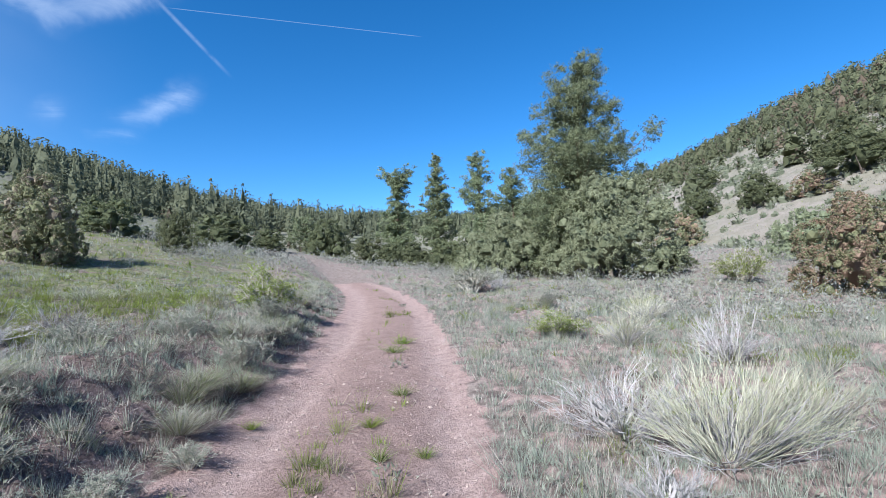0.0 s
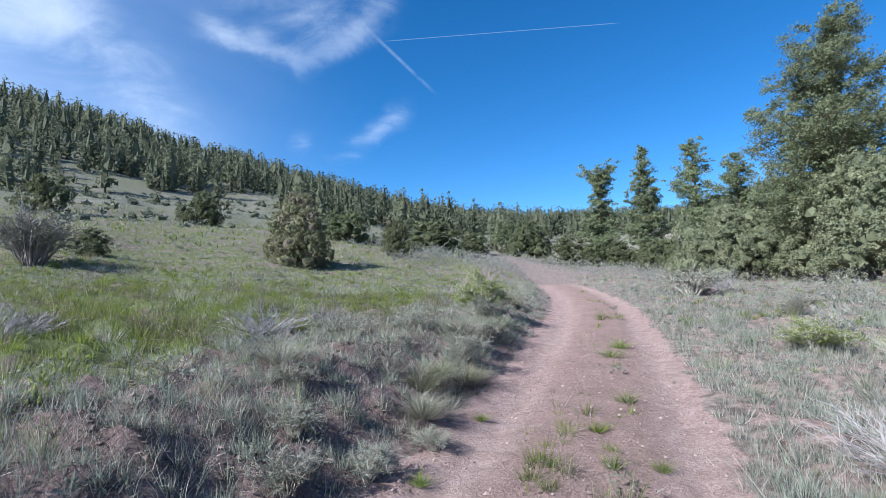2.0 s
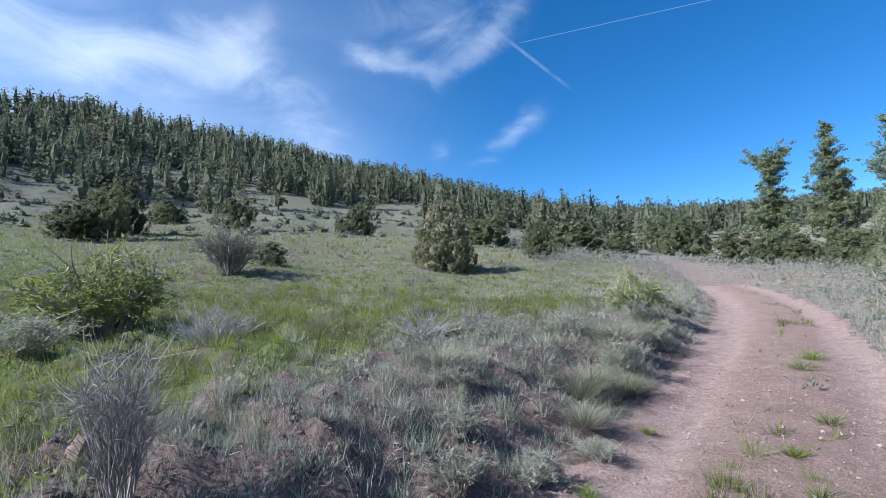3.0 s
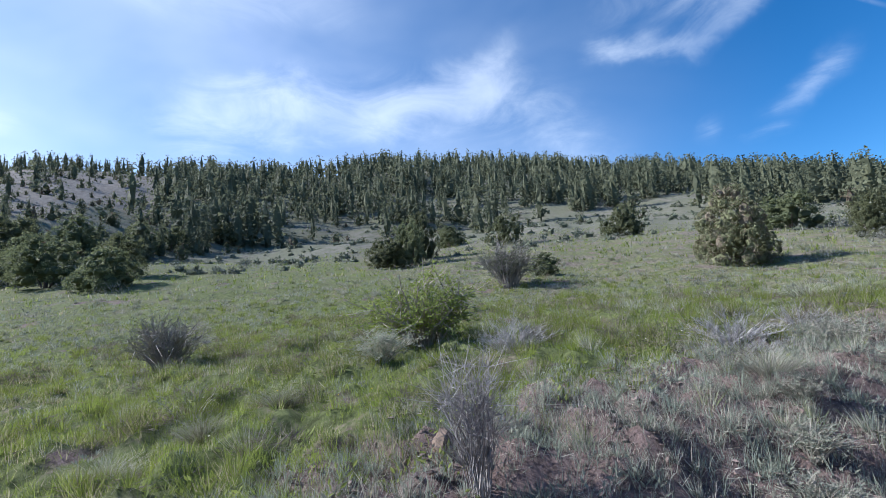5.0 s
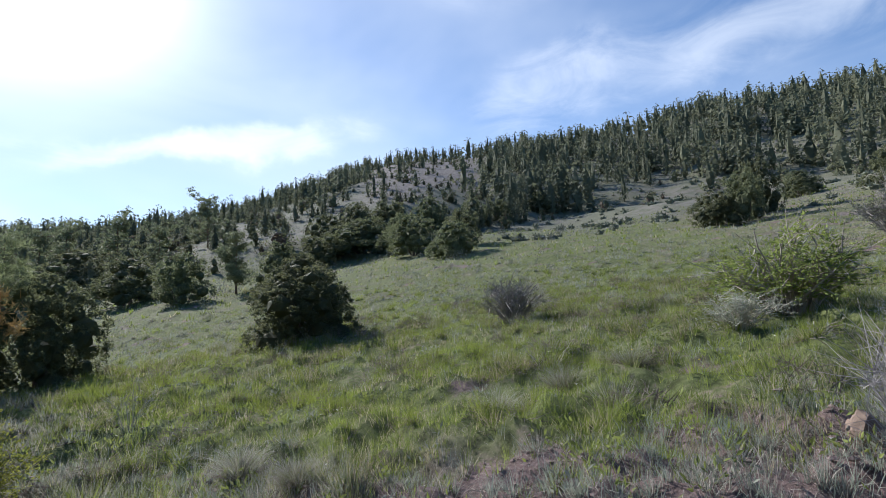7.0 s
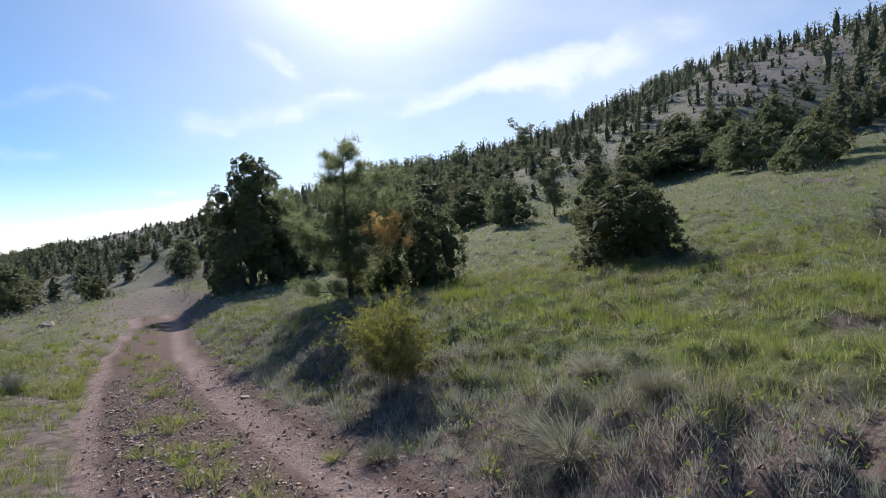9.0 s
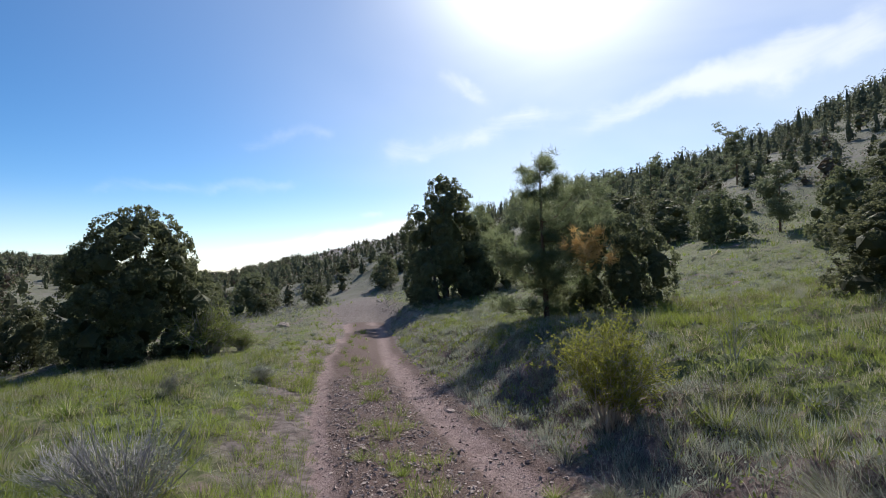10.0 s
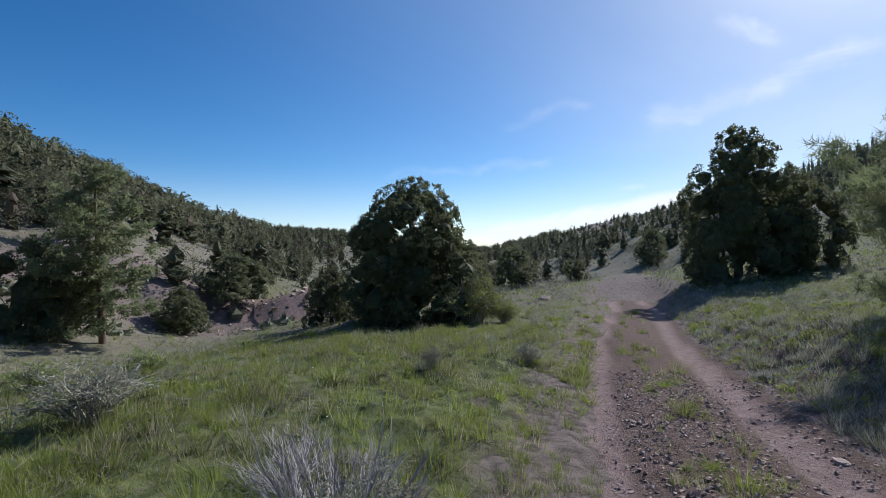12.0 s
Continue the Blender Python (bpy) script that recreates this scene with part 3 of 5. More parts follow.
def pine_meshes(seed, high, wide, clumps, needles=40, bare=0.12, profile=((0, 0.8), (0.3, 1.0), (0.7, 0.6), (1, 0.12)), needle=0.16, mat=None, thin=0.1, clump=0.3, limbs=None, gap=0.0, climb=0.2, flake=0.0):
    """Tapering trunk, whorled limbs and bursts of needles in clumps along the limbs' outer parts."""
    rng = np.random.RandomState(seed)
    s = np.linspace(0, 1, 12)
    sway = np.stack([np.sin(s * 2.3 + seed) - np.sin(seed), np.cos(s * 1.9 + seed) - np.cos(seed), s * 0], -1) * 0.015 * high
    stem = sway + np.stack([s * 0, s * 0, s * high - 0.15], -1)
    v0, f0 = tubes(stem[None], (high * 0.018 * (1 - 0.93 * s) + 0.006)[None], 8)
    n = limbs or max(34, int(high * 7))
    h = bare + (0.99 - bare) * ((np.arange(n) + rng.uniform(0, 1, n)) / n) ** 0.9
    whorls = max(9, int(high * 1.1))
    h = np.clip(0.6 * h + 0.4 * (np.round(h * whorls) / whorls + rng.normal(size=n) * 0.012), bare * 0.8, 0.985)
    prof = np.interp(h, [k for k, _ in profile], [k for _, k in profile])
    reach = wide * 0.5 * prof * rng.uniform(0.55, 1.12, n)
    a = rng.uniform(0, 6.283, n)
    root = np.stack([np.interp(h, s, stem[:, i]) for i in range(3)], -1)
    out = np.stack([np.cos(a), np.sin(a), a * 0], -1)
    t = np.linspace(0, 1, 6)
    rise = rng.uniform(-0.15, 0.25, n) + climb + 0.6 * (h - 0.5)
    limb = root[:, None] + out[:, None] * (reach[:, None] * t)[..., None]
    limb[..., 2] += reach[:, None] * (rise[:, None] * t ** 1.4 - 0.12 * np.sin(t * 3.14))
    limb += rng.normal(size=limb.shape) * 0.02 * reach[:, None, None] * t[None, :, None]
    v1, f1 = tubes(limb, (0.011 * reach + 0.006)[:, None] * (1 - 0.85 * t), 4)
    weight = reach ** 1.6 + 0.06 * reach.max() ** 1.6
    k = rng.choice(n, clumps, p=weight / weight.sum())
    w = np.clip(1.02 - (0.95 - gap) * rng.uniform(0, 1, clumps) ** 1.15, 0, 1)
    x0 = np.clip((w * 5).astype(int), 0, 4)
    base = limb[k, x0] + (limb[k, x0 + 1] - limb[k, x0]) * (w * 5 - x0)[:, None]
    side = np.stack([-out[k, 1], out[k, 0], out[k, 0] * 0], -1)
    base += side * (rng.normal(size=clumps) * 0.2 * reach[k] * (0.25 + w * (1.1 - w) * 2))[:, None] + rng.normal(size=base.shape) * np.array([0.05, 0.05, 0.05]) * reach[k][:, None] + rng.normal(size=base.shape) * np.array([0.2, 0.2, 0.35]) * clump
    r = clump * rng.uniform(0.6, 1.25, clumps)
    axis = unit(out[k] * 0.5 + np.array([0, 0, 0.75]) + rng.normal(size=base.shape) * 0.3)
    d = unit(np.repeat(axis, needles, 0) * 0.75 + sphere_dirs(clumps * needles, rng))
    p = np.repeat(base, needles, 0) + rng.normal(size=(clumps * needles, 3)) * np.repeat(r, needles)[:, None] * np.array([0.42, 0.42, 0.24])
    v, f = spikes(p, d, needle * rng.uniform(0.7, 1.25, len(p)), needle * thin * rng.uniform(0.7, 1.4, len(p)), rng)
    if flake:
        e = sphere_dirs(clumps * needles, rng)
        p = np.repeat(base, needles, 0) + e * np.repeat(r, needles)[:, None] * rng.uniform(0.3, 1.0, (clumps * needles, 1)) * np.array([1, 1, 0.62])
        v, f = flakes(p, unit(e + np.array([0, 0, 0.25]) + 0.8 * sphere_dirs(len(p), rng)), flake * rng.uniform(0.6, 1.3, len(p)), rng, 0.45)
    tone = np.repeat(rng.uniform(0, 1, clumps), needles * 3)
    per_v, per_f = 6 * 4, 5 * 4
    made = {"trunk": mesh_of("trunk", v0, f0, M_PINE_BARK, True), "crown": mesh_of("crown", v, f, mat or M_NEEDLES, tone=tone)}
    made["branch"] = [mesh_of("branch", v1[i * per_v : (i + 1) * per_v], f1[:per_f], M_PINE_BARK) for i in range(n)]
    return made


def shrub_meshes(seed, high, wide, stems, leaves, twig_mat, leaf_mat, leaf=0.03, thick=0.006, upright=0.5, forks=3, fork=0.13):
    """Many stems that fork into twigs from one foot, with leaves along the twigs."""
    rng = np.random.RandomState(seed)
    a = rng.uniform(0, 6.283, stems)
    q = rng.uniform(0, 1, stems) ** 0.6
    tip = np.stack([np.cos(a) * q * wide * 0.5, np.sin(a) * q * wide * 0.5, high * (1 - (1 - upright) * q ** 2) * rng.uniform(0.6, 1.05, stems)], -1)
    foot = tip * np.array([0.18, 0.18, 0]) + rng.normal(size=tip.shape) * np.array([0.03, 0.03, 0]) * wide
    foot[:, 2] = -0.04
    s = np.linspace(0, 1, 5)
    bow = np.array([0, 0, 1.0]) * (np.sin(s * 3.1416) * 0.12 * high)[:, None]
    main = foot[:, None] * (1 - s[:, None]) + tip[:, None] * s[:, None] + bow + rng.normal(size=(stems, 5, 3)) * 0.03 * high * s[None, :, None]
    rings = [(main, thick * (1 - 0.75 * s)[None] * rng.uniform(0.6, 1.3, (stems, 1)))]
    twigs = stems * forks
    k = rng.randint(0, stems, twigs)
    j = rng.randint(1, 4, twigs)
    start = main[k, j]
    grow = unit(main[k, 4] - main[k, j] + rng.normal(size=(twigs, 3)) * fork * high)
    span = high * rng.uniform(0.12, 0.42, twigs)
    q = np.linspace(0, 1, 3)
    twig = start[:, None] + grow[:, None] * (span[:, None] * q)[..., None]
    twig += rng.normal(size=twig.shape) * 0.015 * high * q[None, :, None]
    rings.append((twig, thick * 0.55 * (1 - 0.75 * q)[None] * np.ones((twigs, 1))))
    v, f = merged(*[tubes(p, r, 3) for p, r in rings])
    out = {"twigwork": mesh_of("twigwork", v, f, twig_mat)}
    if leaves:
        k = rng.randint(0, twigs, leaves)
        w = rng.uniform(0.1, 1, leaves)
        p = twig[k, 0] + (twig[k, 2] - twig[k, 0]) * w[:, None] + rng.normal(size=(leaves, 3)) * leaf * 0.4
        d = unit(grow[k] + rng.normal(size=(leaves, 3)) * 0.7)
        v, f = kites(p, d, leaf * rng.uniform(0.6, 1.3, leaves), leaf * rng.uniform(0.3, 0.6, leaves), rng)
        out["leaves"] = mesh_of("leaves", v, f, leaf_mat)
    return out


def plant(name, meshes, label, category, x, y, high=1.0, wide=None, turn=0.0, group="", sink=0.0):
    """Sets up one plant from its meshes, on the ground at x, y."""
    ob = thing(name, label, category, group)
    for key, me in meshes.items():
        for one in me if isinstance(me, list) else [me]:
            p = part(key, one, ob)
            if key in ("twigwork", "leaves", "blades", "thatch", "dead_stem", "stem"):
                tagged(p, kind="stuff")
    sink = 0.07 * high if name == "juniper" else sink
    ob.matrix_basis = Matrix.LocRotScale((x, y, float(height(x, y)) - sink), Euler((0, 0, turn)), (wide or high, wide or high, high))
    return ob

# ---- the ground: one sheet from the track to the skyline ----
def open_slope(x, y):
    """Share of bare, pale slope on the hills, 0 to 1."""
    b, r = np.degrees(np.arctan2(-x, y)) % 360, np.hypot(x, y)
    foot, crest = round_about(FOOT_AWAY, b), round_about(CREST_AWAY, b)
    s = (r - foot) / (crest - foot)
    patch = ease(99, 103, b) * ease(117, 113, b) * ease(0.16, 0.27, s + 0.1 * waves(x, y, 40, 21, 2)) * ease(0.97, 0.85, s)
    right = ease(312, 320, b) * ease(345, 338, b) * ease(0.62, 0.5, s) * ease(-0.25, 0.0, s)
    back = ease(208, 214, b) * ease(250, 240, b) * ease(0.5, 0.4, s) * ease(-0.15, 0.0, s)
    knoll = ease(150, 156, b) * ease(182, 177, b) * ease(0.4, 0.62, s)
    return np.clip(patch + 0.35 * right + 0.55 * back + knoll, 0, 1)


def wash_bank(x, y):
    """Share of the bare eroded bank beyond the wash."""
    b, r = np.degrees(np.arctan2(-x, y)) % 360, np.hypot(x, y)
    return ease(31, 33, r) * ease(44, 39, r) * ease(200, 204, b) * ease(232, 226, b)


def build_ground():
    rings = [0.0]
    while rings[-1] < 14:
        rings.append(rings[-1] + 0.095)
    while rings[-1] < 3500:
        rings.append(rings[-1] * 1.052)
    r = np.array(rings[1:])
    turns = 390
    a = np.arange(turns) * 2 * np.pi / turns
    R, A = np.meshgrid(r, a, indexing="ij")
    x, y = R * np.sin(A), R * np.cos(A) - 1.0
    x, y = np.append(x.reshape(-1), 0.0), np.append(y.reshape(-1), -1.0)
    z = height(x, y)
    n = len(r)
    i, j = np.meshgrid(np.arange(n - 1), np.arange(turns), indexing="ij")
    k = (j + 1) % turns
    quads = np.stack([i * turns + j, i * turns + k, (i + 1) * turns + k, (i + 1) * turns + j], -1).reshape(-1, 4)[:, ::-1]
    j = np.arange(turns)
    hub = np.stack([j, (j + 1) % turns, np.full(turns, n * turns)], -1)
    me = mesh_of("ground", np.stack([x, y, z], -1), [quads, hub], M_SOIL, True)
    off, away = track_offset(x, y), np.hypot(x, y)
    zones = {
        "track": np.maximum(np.where(off > 0, ease(1.14, 0.94, ragged_offset(x, y) + 0.2 * ease(-1, -4, y)), ease(-1.4, -1.05, off)) * np.where(y < 0, ease(33, 29, away), ease(30, 25, away)), 0.46 * ease(0.9, 1.3, off) * ease(-4, 0, y) * ease(26, 14, away)),
        "rut": np.exp(-((np.abs(off) - 0.78) / np.interp(y, [-4, 0], [0.16, 0.27])) ** 4) * np.interp(y, [-4, 0], [0.75, 1.0]) * ease(33, 29, away),
        "lush": np.clip(ease(-1.6, -4.5, off) * ease(8, -2, y) + 0.55 * ease(-3, -6, off) + 0.6 * ease(1.2, 2.2, off) * ease(-2, -5, y) + 0.2, 0, 1) * (1 - 0.3 * ease(9, 22, away)),
        "bank": ease(-1.1, -1.5, off) * ease(np.interp(y, [-2, 2], [-2.9, -3.9]), np.interp(y, [-2, 2], [-1.9, -2.7]), off) * ease(-16, -12, y) * ease(14, 10, y) + wash_bank(x, y) + 0.35 * ease(0.6, 0.74, waves(x, y, 1.7, 41, 3) * 0.5 + 0.5) * ease(16, 12, away) * ease(0.9, 1.2, np.abs(off)),
        "stony": np.maximum(ease(0.68, 0.56, np.abs(off)) * (0.35 + 0.65 * ease(-2, -4, y)), ease(-0.95, -1.08, off) * ease(-1, -4, y)) * ease(60, 40, away),
        "hill": ease(40, 75, away) * 0.9,
        "shaley": open_slope(x, y),
    }
    for key, v in zones.items():
        me.attributes.new(key, "FLOAT", "POINT").data.foreach_set("value", np.asarray(v, np.float32))
    return tagged(new("ground", me), "grassy valley floor with a pinkish dirt track and wooded hills", "ground", kind="structure")


build_ground()

# ---- trees ----
JUNIPERS = [juniper_meshes(21 + i, 1.0, 1.0, 330, M_JUNIPER, peak=p, per=18, lobes=24) for i, p in enumerate((0.4, 0.6, 0.85))]
FINE_JUNIPERS = [juniper_meshes(31 + i, 1.0, 1.0, 800, M_JUNIPER, peak=p, lobes=34, per=28) for i, p in enumerate((0.45, 0.8))]
GREY_JUNIPER = juniper_meshes(41, 1.0, 1.08, 1900, M_JUNIPER_GREY, peak=0.55, lobes=60, per=30, core=0.5)
GREY_SPREADING = juniper_meshes(42, 1.0, 1.5, 1700, M_JUNIPER_GREY, peak=0.45, lobes=60, per=28, core=0.5)
OLIVE_JUNIPER = juniper_meshes(53, 1.0, 1.0, 1100, M_JUNIPER_OLIVE, peak=0.6, lobes=40, per=36)
BROWN_JUNIPERS = [juniper_meshes(51, 1.0, 1.0, 1300, M_JUNIPER_BROWN, peak=0.8, lobes=40, per=34, core=0.4)]
JUNIPER = "dark green juniper with a dense rounded crown"
# x, y, height, width
MEADOW_JUNIPERS = [
    (-35.4, 9.1, 3.6, 2.7), (-34.8, 7.3, 2.3, 2.9), (-58.2, 20.6, 2.9, 3.9), (-47.3, 22.9, 3.5, 3.1), (-19.5, 10.9, 1.1, 1.4), (-39.0, 31.3, 3.3, 3.5),
    (-25.3, 34.4, 2.9, 3.9), (-21.0, 41.7, 3.1, 5.3), (-19.9, 50.4, 2.4, 4.0), (-16.5, 27.9, 2.5, 2.1), (-40.6, 11.3, 4.4, 3.0),
    (-52.4, -25.2, 4.5, 9.0), (-41.4, -15.4, 3.7, 4.9), (-35.9, -10.3, 2.9, 3.6), (-27.7, -31.9, 3.6, 5.2), (-24.8, -24.5, 3.3, 3.4),
    (-16.4, 60.0, 5.0, 5.2), (-13.7, -70.0, 4.4, 4.4), (-3.8, -63.2, 2.8, 2.8), (3.1, -57.9, 4.9, 5.4),
]
for i, (x, y, h, w) in enumerate(MEADOW_JUNIPERS):
    plant("juniper", JUNIPERS[i % 3], JUNIPER, "tree", x, y, h, w, i * 2.4, "junipers on the meadow")
HILLFOOT_JUNIPERS = [
    (-51.2, -27.8, 3.8, 5.6), (-49.1, -19.1, 4.5, 5.6), (-44.0, -11.5, 3.6, 3.8), (-54.7, -31.6, 4.3, 4.9), (-59.4, -29.6, 5.4, 5.4), (-65.2, -27.1, 5.0, 5.4), (-79.0, -26.0, 6.0, 5.8),
    (-87.7, -20.3, 5.5, 6.4), (-95.0, -17.0, 5.0, 5.2), (-111.5, -10.6, 4.9, 6.0), (-30.8, -52.3, 4.7, 6.3), (-31.0, -46.4, 4.0, 5.1), (-35.0, -46.2, 4.4, 6.0), (-21.9, -15.5, 3.3, 3.2), (-47.1, -28.2, 3.1, 4.3),
]
for i, (x, y, h, w) in enumerate(HILLFOOT_JUNIPERS):
    plant("juniper", JUNIPERS[(i + 1) % 3], JUNIPER, "tree", x, y, h, w, i * 1.9, "junipers at the foot of the hill")
WASH_JUNIPERS = [(19.2, -18.7, 3.9, 4.1), (19.3, -26.7, 2.6, 3.2), (19.6, -32.2, 3.0, 4.2), (9.1, -23.3, 2.6, 2.7), (3.3, -23.7, 1.9, 2.5)]
for i, (x, y, h, w) in enumerate(WASH_JUNIPERS):
    plant("juniper", FINE_JUNIPERS[i % 2], JUNIPER, "tree", x, y, h, w, i * 1.7, "junipers by the wash")
NEAR_JUNIPERS = [(-11.4, -7.7, 2.3, 3.0), (-12.1, -30.1, 4.9, 3.8)]
for i, (x, y, h, w) in enumerate(NEAR_JUNIPERS):
    plant("juniper", FINE_JUNIPERS[(i + 1) % 2], "tall dark juniper with a pointed dense crown beside the track", "tree", x, y, h, w, i * 2.1, "junipers by the track")
plant("juniper", juniper_meshes(37, 1.0, 0.8, 1700, M_JUNIPER, lobes=60, peak=0.8, per=30), "tall dark juniper with a pointed dense crown beside the track", "tree", -9.5, -30.5, 8.1, group="junipers by the track")
plant("juniper", juniper_meshes(36, 1.0, 1.16, 1800, M_JUNIPER, lobes=80, dome=True, per=30), "big dome-shaped dark juniper at the edge of the bench", "tree", 4.85, -20.8, 5.4)
plant("juniper", OLIVE_JUNIPER, "half-dead juniper with brown and olive foliage in the meadow", "tree", -15.2, 17.0, 3.4, 2.9)
plant("juniper", BROWN_JUNIPERS[0], "brownish juniper at the edge of the flat", "tree", 10.7, 14.1, 2.9, 2.9, 1.0)
plant("juniper", GREY_SPREADING, "bright green spreading juniper on the flat", "tree", 19.2, 27.9, 2.8, 2.8, 1.0)
plant("juniper", GREY_JUNIPER, "broad grey-green juniper under a tall pine", "tree", 6.8, 23.6, 5.3, 5.3)
plant("juniper", GREY_SPREADING, "broad grey-green juniper under a tall pine", "tree", 2.5, 28.0, 3.7, 3.7, 2.0)
plant("juniper", FINE_JUNIPERS[0], "olive green juniper under a tall pine", "tree", 5.4, 30.5, 4.4, 5.0, 2.6)
BROWN_FAR = juniper_meshes(52, 1.0, 1.0, 220, M_JUNIPER_BROWN, peak=0.7, per=16, lobes=20)
for i, (x, y, h, w) in enumerate([(26.0, 60.1, 4.2, 5.0), (39.1, 57.1, 2.9, 3.8)]):
    plant("juniper", BROWN_FAR, "reddish brown juniper at the foot of the steep hill", "tree", x, y, h, w, i * 2.0, "junipers on the steep hill")
for i, (x, y, h, w) in enumerate([(-9.2, 47.0, 3.0, 3.4), (-6.6, 46.0, 2.4, 2.8), (-4.4, 44.5, 2.6, 3.2), (-1.2, 38.5, 2.6, 3.4), (0.4, 33.5, 2.2, 3.0), (9.6, 23.8, 1.5, 2.4)]):
    plant("juniper", JUNIPERS[i % 3], "low olive green juniper at the foot of the pines", "tree", x, y, h, w, i * 1.8, "junipers under the pines")
for i, (x, y, h, w) in enumerate([(43.5, 55.1, 5.0, 6.8), (43.0, 89.8, 5.0, 6.2), (36.5, 62.5, 4.6, 5.8), (33.0, 70.0, 4.2, 5.4), (48.0, 62.0, 5.4, 6.6), (30.5, 78.0, 4.2, 5.6)]):
    plant("juniper", JUNIPERS[i % 3], JUNIPER, "tree", x, y, h, w, i * 1.4, "junipers on the steep hill")
PINE = "ponderosa pine with long green needles"
BROAD = ((0, 0.7), (0.2, 0.85), (0.45, 0.9), (0.55, 1.0), (0.66, 0.68), (0.8, 0.52), (0.92, 0.4), (0.97, 0.34), (1, 0.2))
CONE = ((0, 1.15), (0.2, 1.1), (0.6, 0.68), (0.85, 0.36), (1, 0.1))
FLAT = ((0, 1.05), (0.25, 1.0), (0.5, 0.8), (0.76, 0.5), (0.86, 0.75), (0.93, 1.0), (1, 0.9))
OPEN = ((0, 0.8), (0.3, 1.0), (0.6, 0.85), (0.85, 0.55), (1, 0.25))
plant("pine_tree", pine_meshes(61, 11.4, 7.4, 3300, 54, 0.05, BROAD, clump=0.38, limbs=120, flake=0.098), "tall ponderosa pine with a broad irregular crown", "tree", 6.3, 26.4, 1.0)
plant("pine_tree", pine_meshes(62, 11.0, 5.0, 1150, 30, 0.03, FLAT, clump=0.42, flake=0.19, limbs=110), "flat-topped ponderosa pine with a thin crown", "tree", -8.1, 60.0, 1.0)
plant("pine_tree", pine_meshes(63, 12.3, 4.8, 1300, 30, 0.03, CONE, clump=0.4, flake=0.18, limbs=120), "slender conical pine at the bend", "tree", -2.95, 55.0, 1.0)
plant("pine_tree", pine_meshes(64, 10.6, 4.6, 800, 30, 0.05, OPEN, clump=0.38, climb=0.45, flake=0.16), PINE, "tree", 1.7, 45.0, 1.0)
plant("pine_tree", pine_meshes(65, 8.2, 5.8, 1100, 30, 0.03, CONE, clump=0.42, flake=0.16), PINE, "tree", 4.2, 39.5, 1.0)
plant("pine_tree", pine_meshes(66, 6.8, 7.0, 420, 26, 0.08, OPEN, clump=0.5, flake=0.25), PINE, "tree", -30.5, 94.5, 1.0)
plant("pine_tree", pine_meshes(67, 4.2, 3.3, 420, 30, 0.2, OPEN, clump=0.25, flake=0.11), PINE, "tree", -28.0, -23.2, 1.0)
plant("pine_tree", pine_meshes(68, 7.2, 5.0, 1000, 36, 0.14, OPEN, clump=0.27, flake=0.11, mat=M_NEEDLES_YOUNG), PINE, "tree", 17.2, -19.8, 1.0)
plant("pine_tree", pine_meshes(69, 4.0, 3.9, 800, 56, 0.08, ((0, 0.7), (0.3, 1.0), (0.62, 0.8), (0.78, 0.3), (0.86, 0.28), (0.93, 0.28), (1, 0.12)), 0.19, thin=0.06, mat=M_NEEDLES_YOUNG, clump=0.17, climb=0.45), "young ponderosa pine on the bank above the track", "tree", -5.85, -11.95, 1.0)

RIDGE_PINE = pine_meshes(70, 7.0, 5.6, 320, 26, 0.2, FLAT, clump=0.42, flake=0.2)
for i, (x, y, h) in enumerate([(-46.0, -54.6, 0.95), (-56.6, -51.0, 1.0), (-39.0, -57.5, 0.88), (-43.4, -59.3, 0.9), (-34.6, -55.6, 0.86), (-42.2, -44.5, 0.72)]):
    plant("pine_tree", RIDGE_PINE, "ponderosa pine with a broad crown among junipers", "tree", x, y, h, turn=i * 2.2, group="pines on the hillside")


def lumpy(rings, sides, girth, top, rng, low=0.45, high=1.0):
    """A closed crown body whose radius jumps from corner to corner, like limbs and hollows."""
    u = np.linspace(0.0, 1.0, rings)
    a = np.arange(sides) * 2 * np.pi / sides + rng.uniform(0, 6.283, (rings, 1))
    r = girth(u)[:, None] * rng.uniform(low, high, (rings, sides))
    z = top(u)[:, None] + rng.normal(size=(rings, sides)) * 0.02
    v = np.stack([r * np.cos(a), r * np.sin(a), z], -1).reshape(-1, 3)
    i, k = np.meshgrid(np.arange(rings - 1), np.arange(sides), indexing="ij")
    n = (k + 1) % sides
    q = np.stack([i * sides + k, i * sides + n, (i + 1) * sides + n, (i + 1) * sides + k], -1).reshape(-1, 4)
    return v, np.concatenate([q[:, [0, 1, 2]], q[:, [0, 2, 3]]])


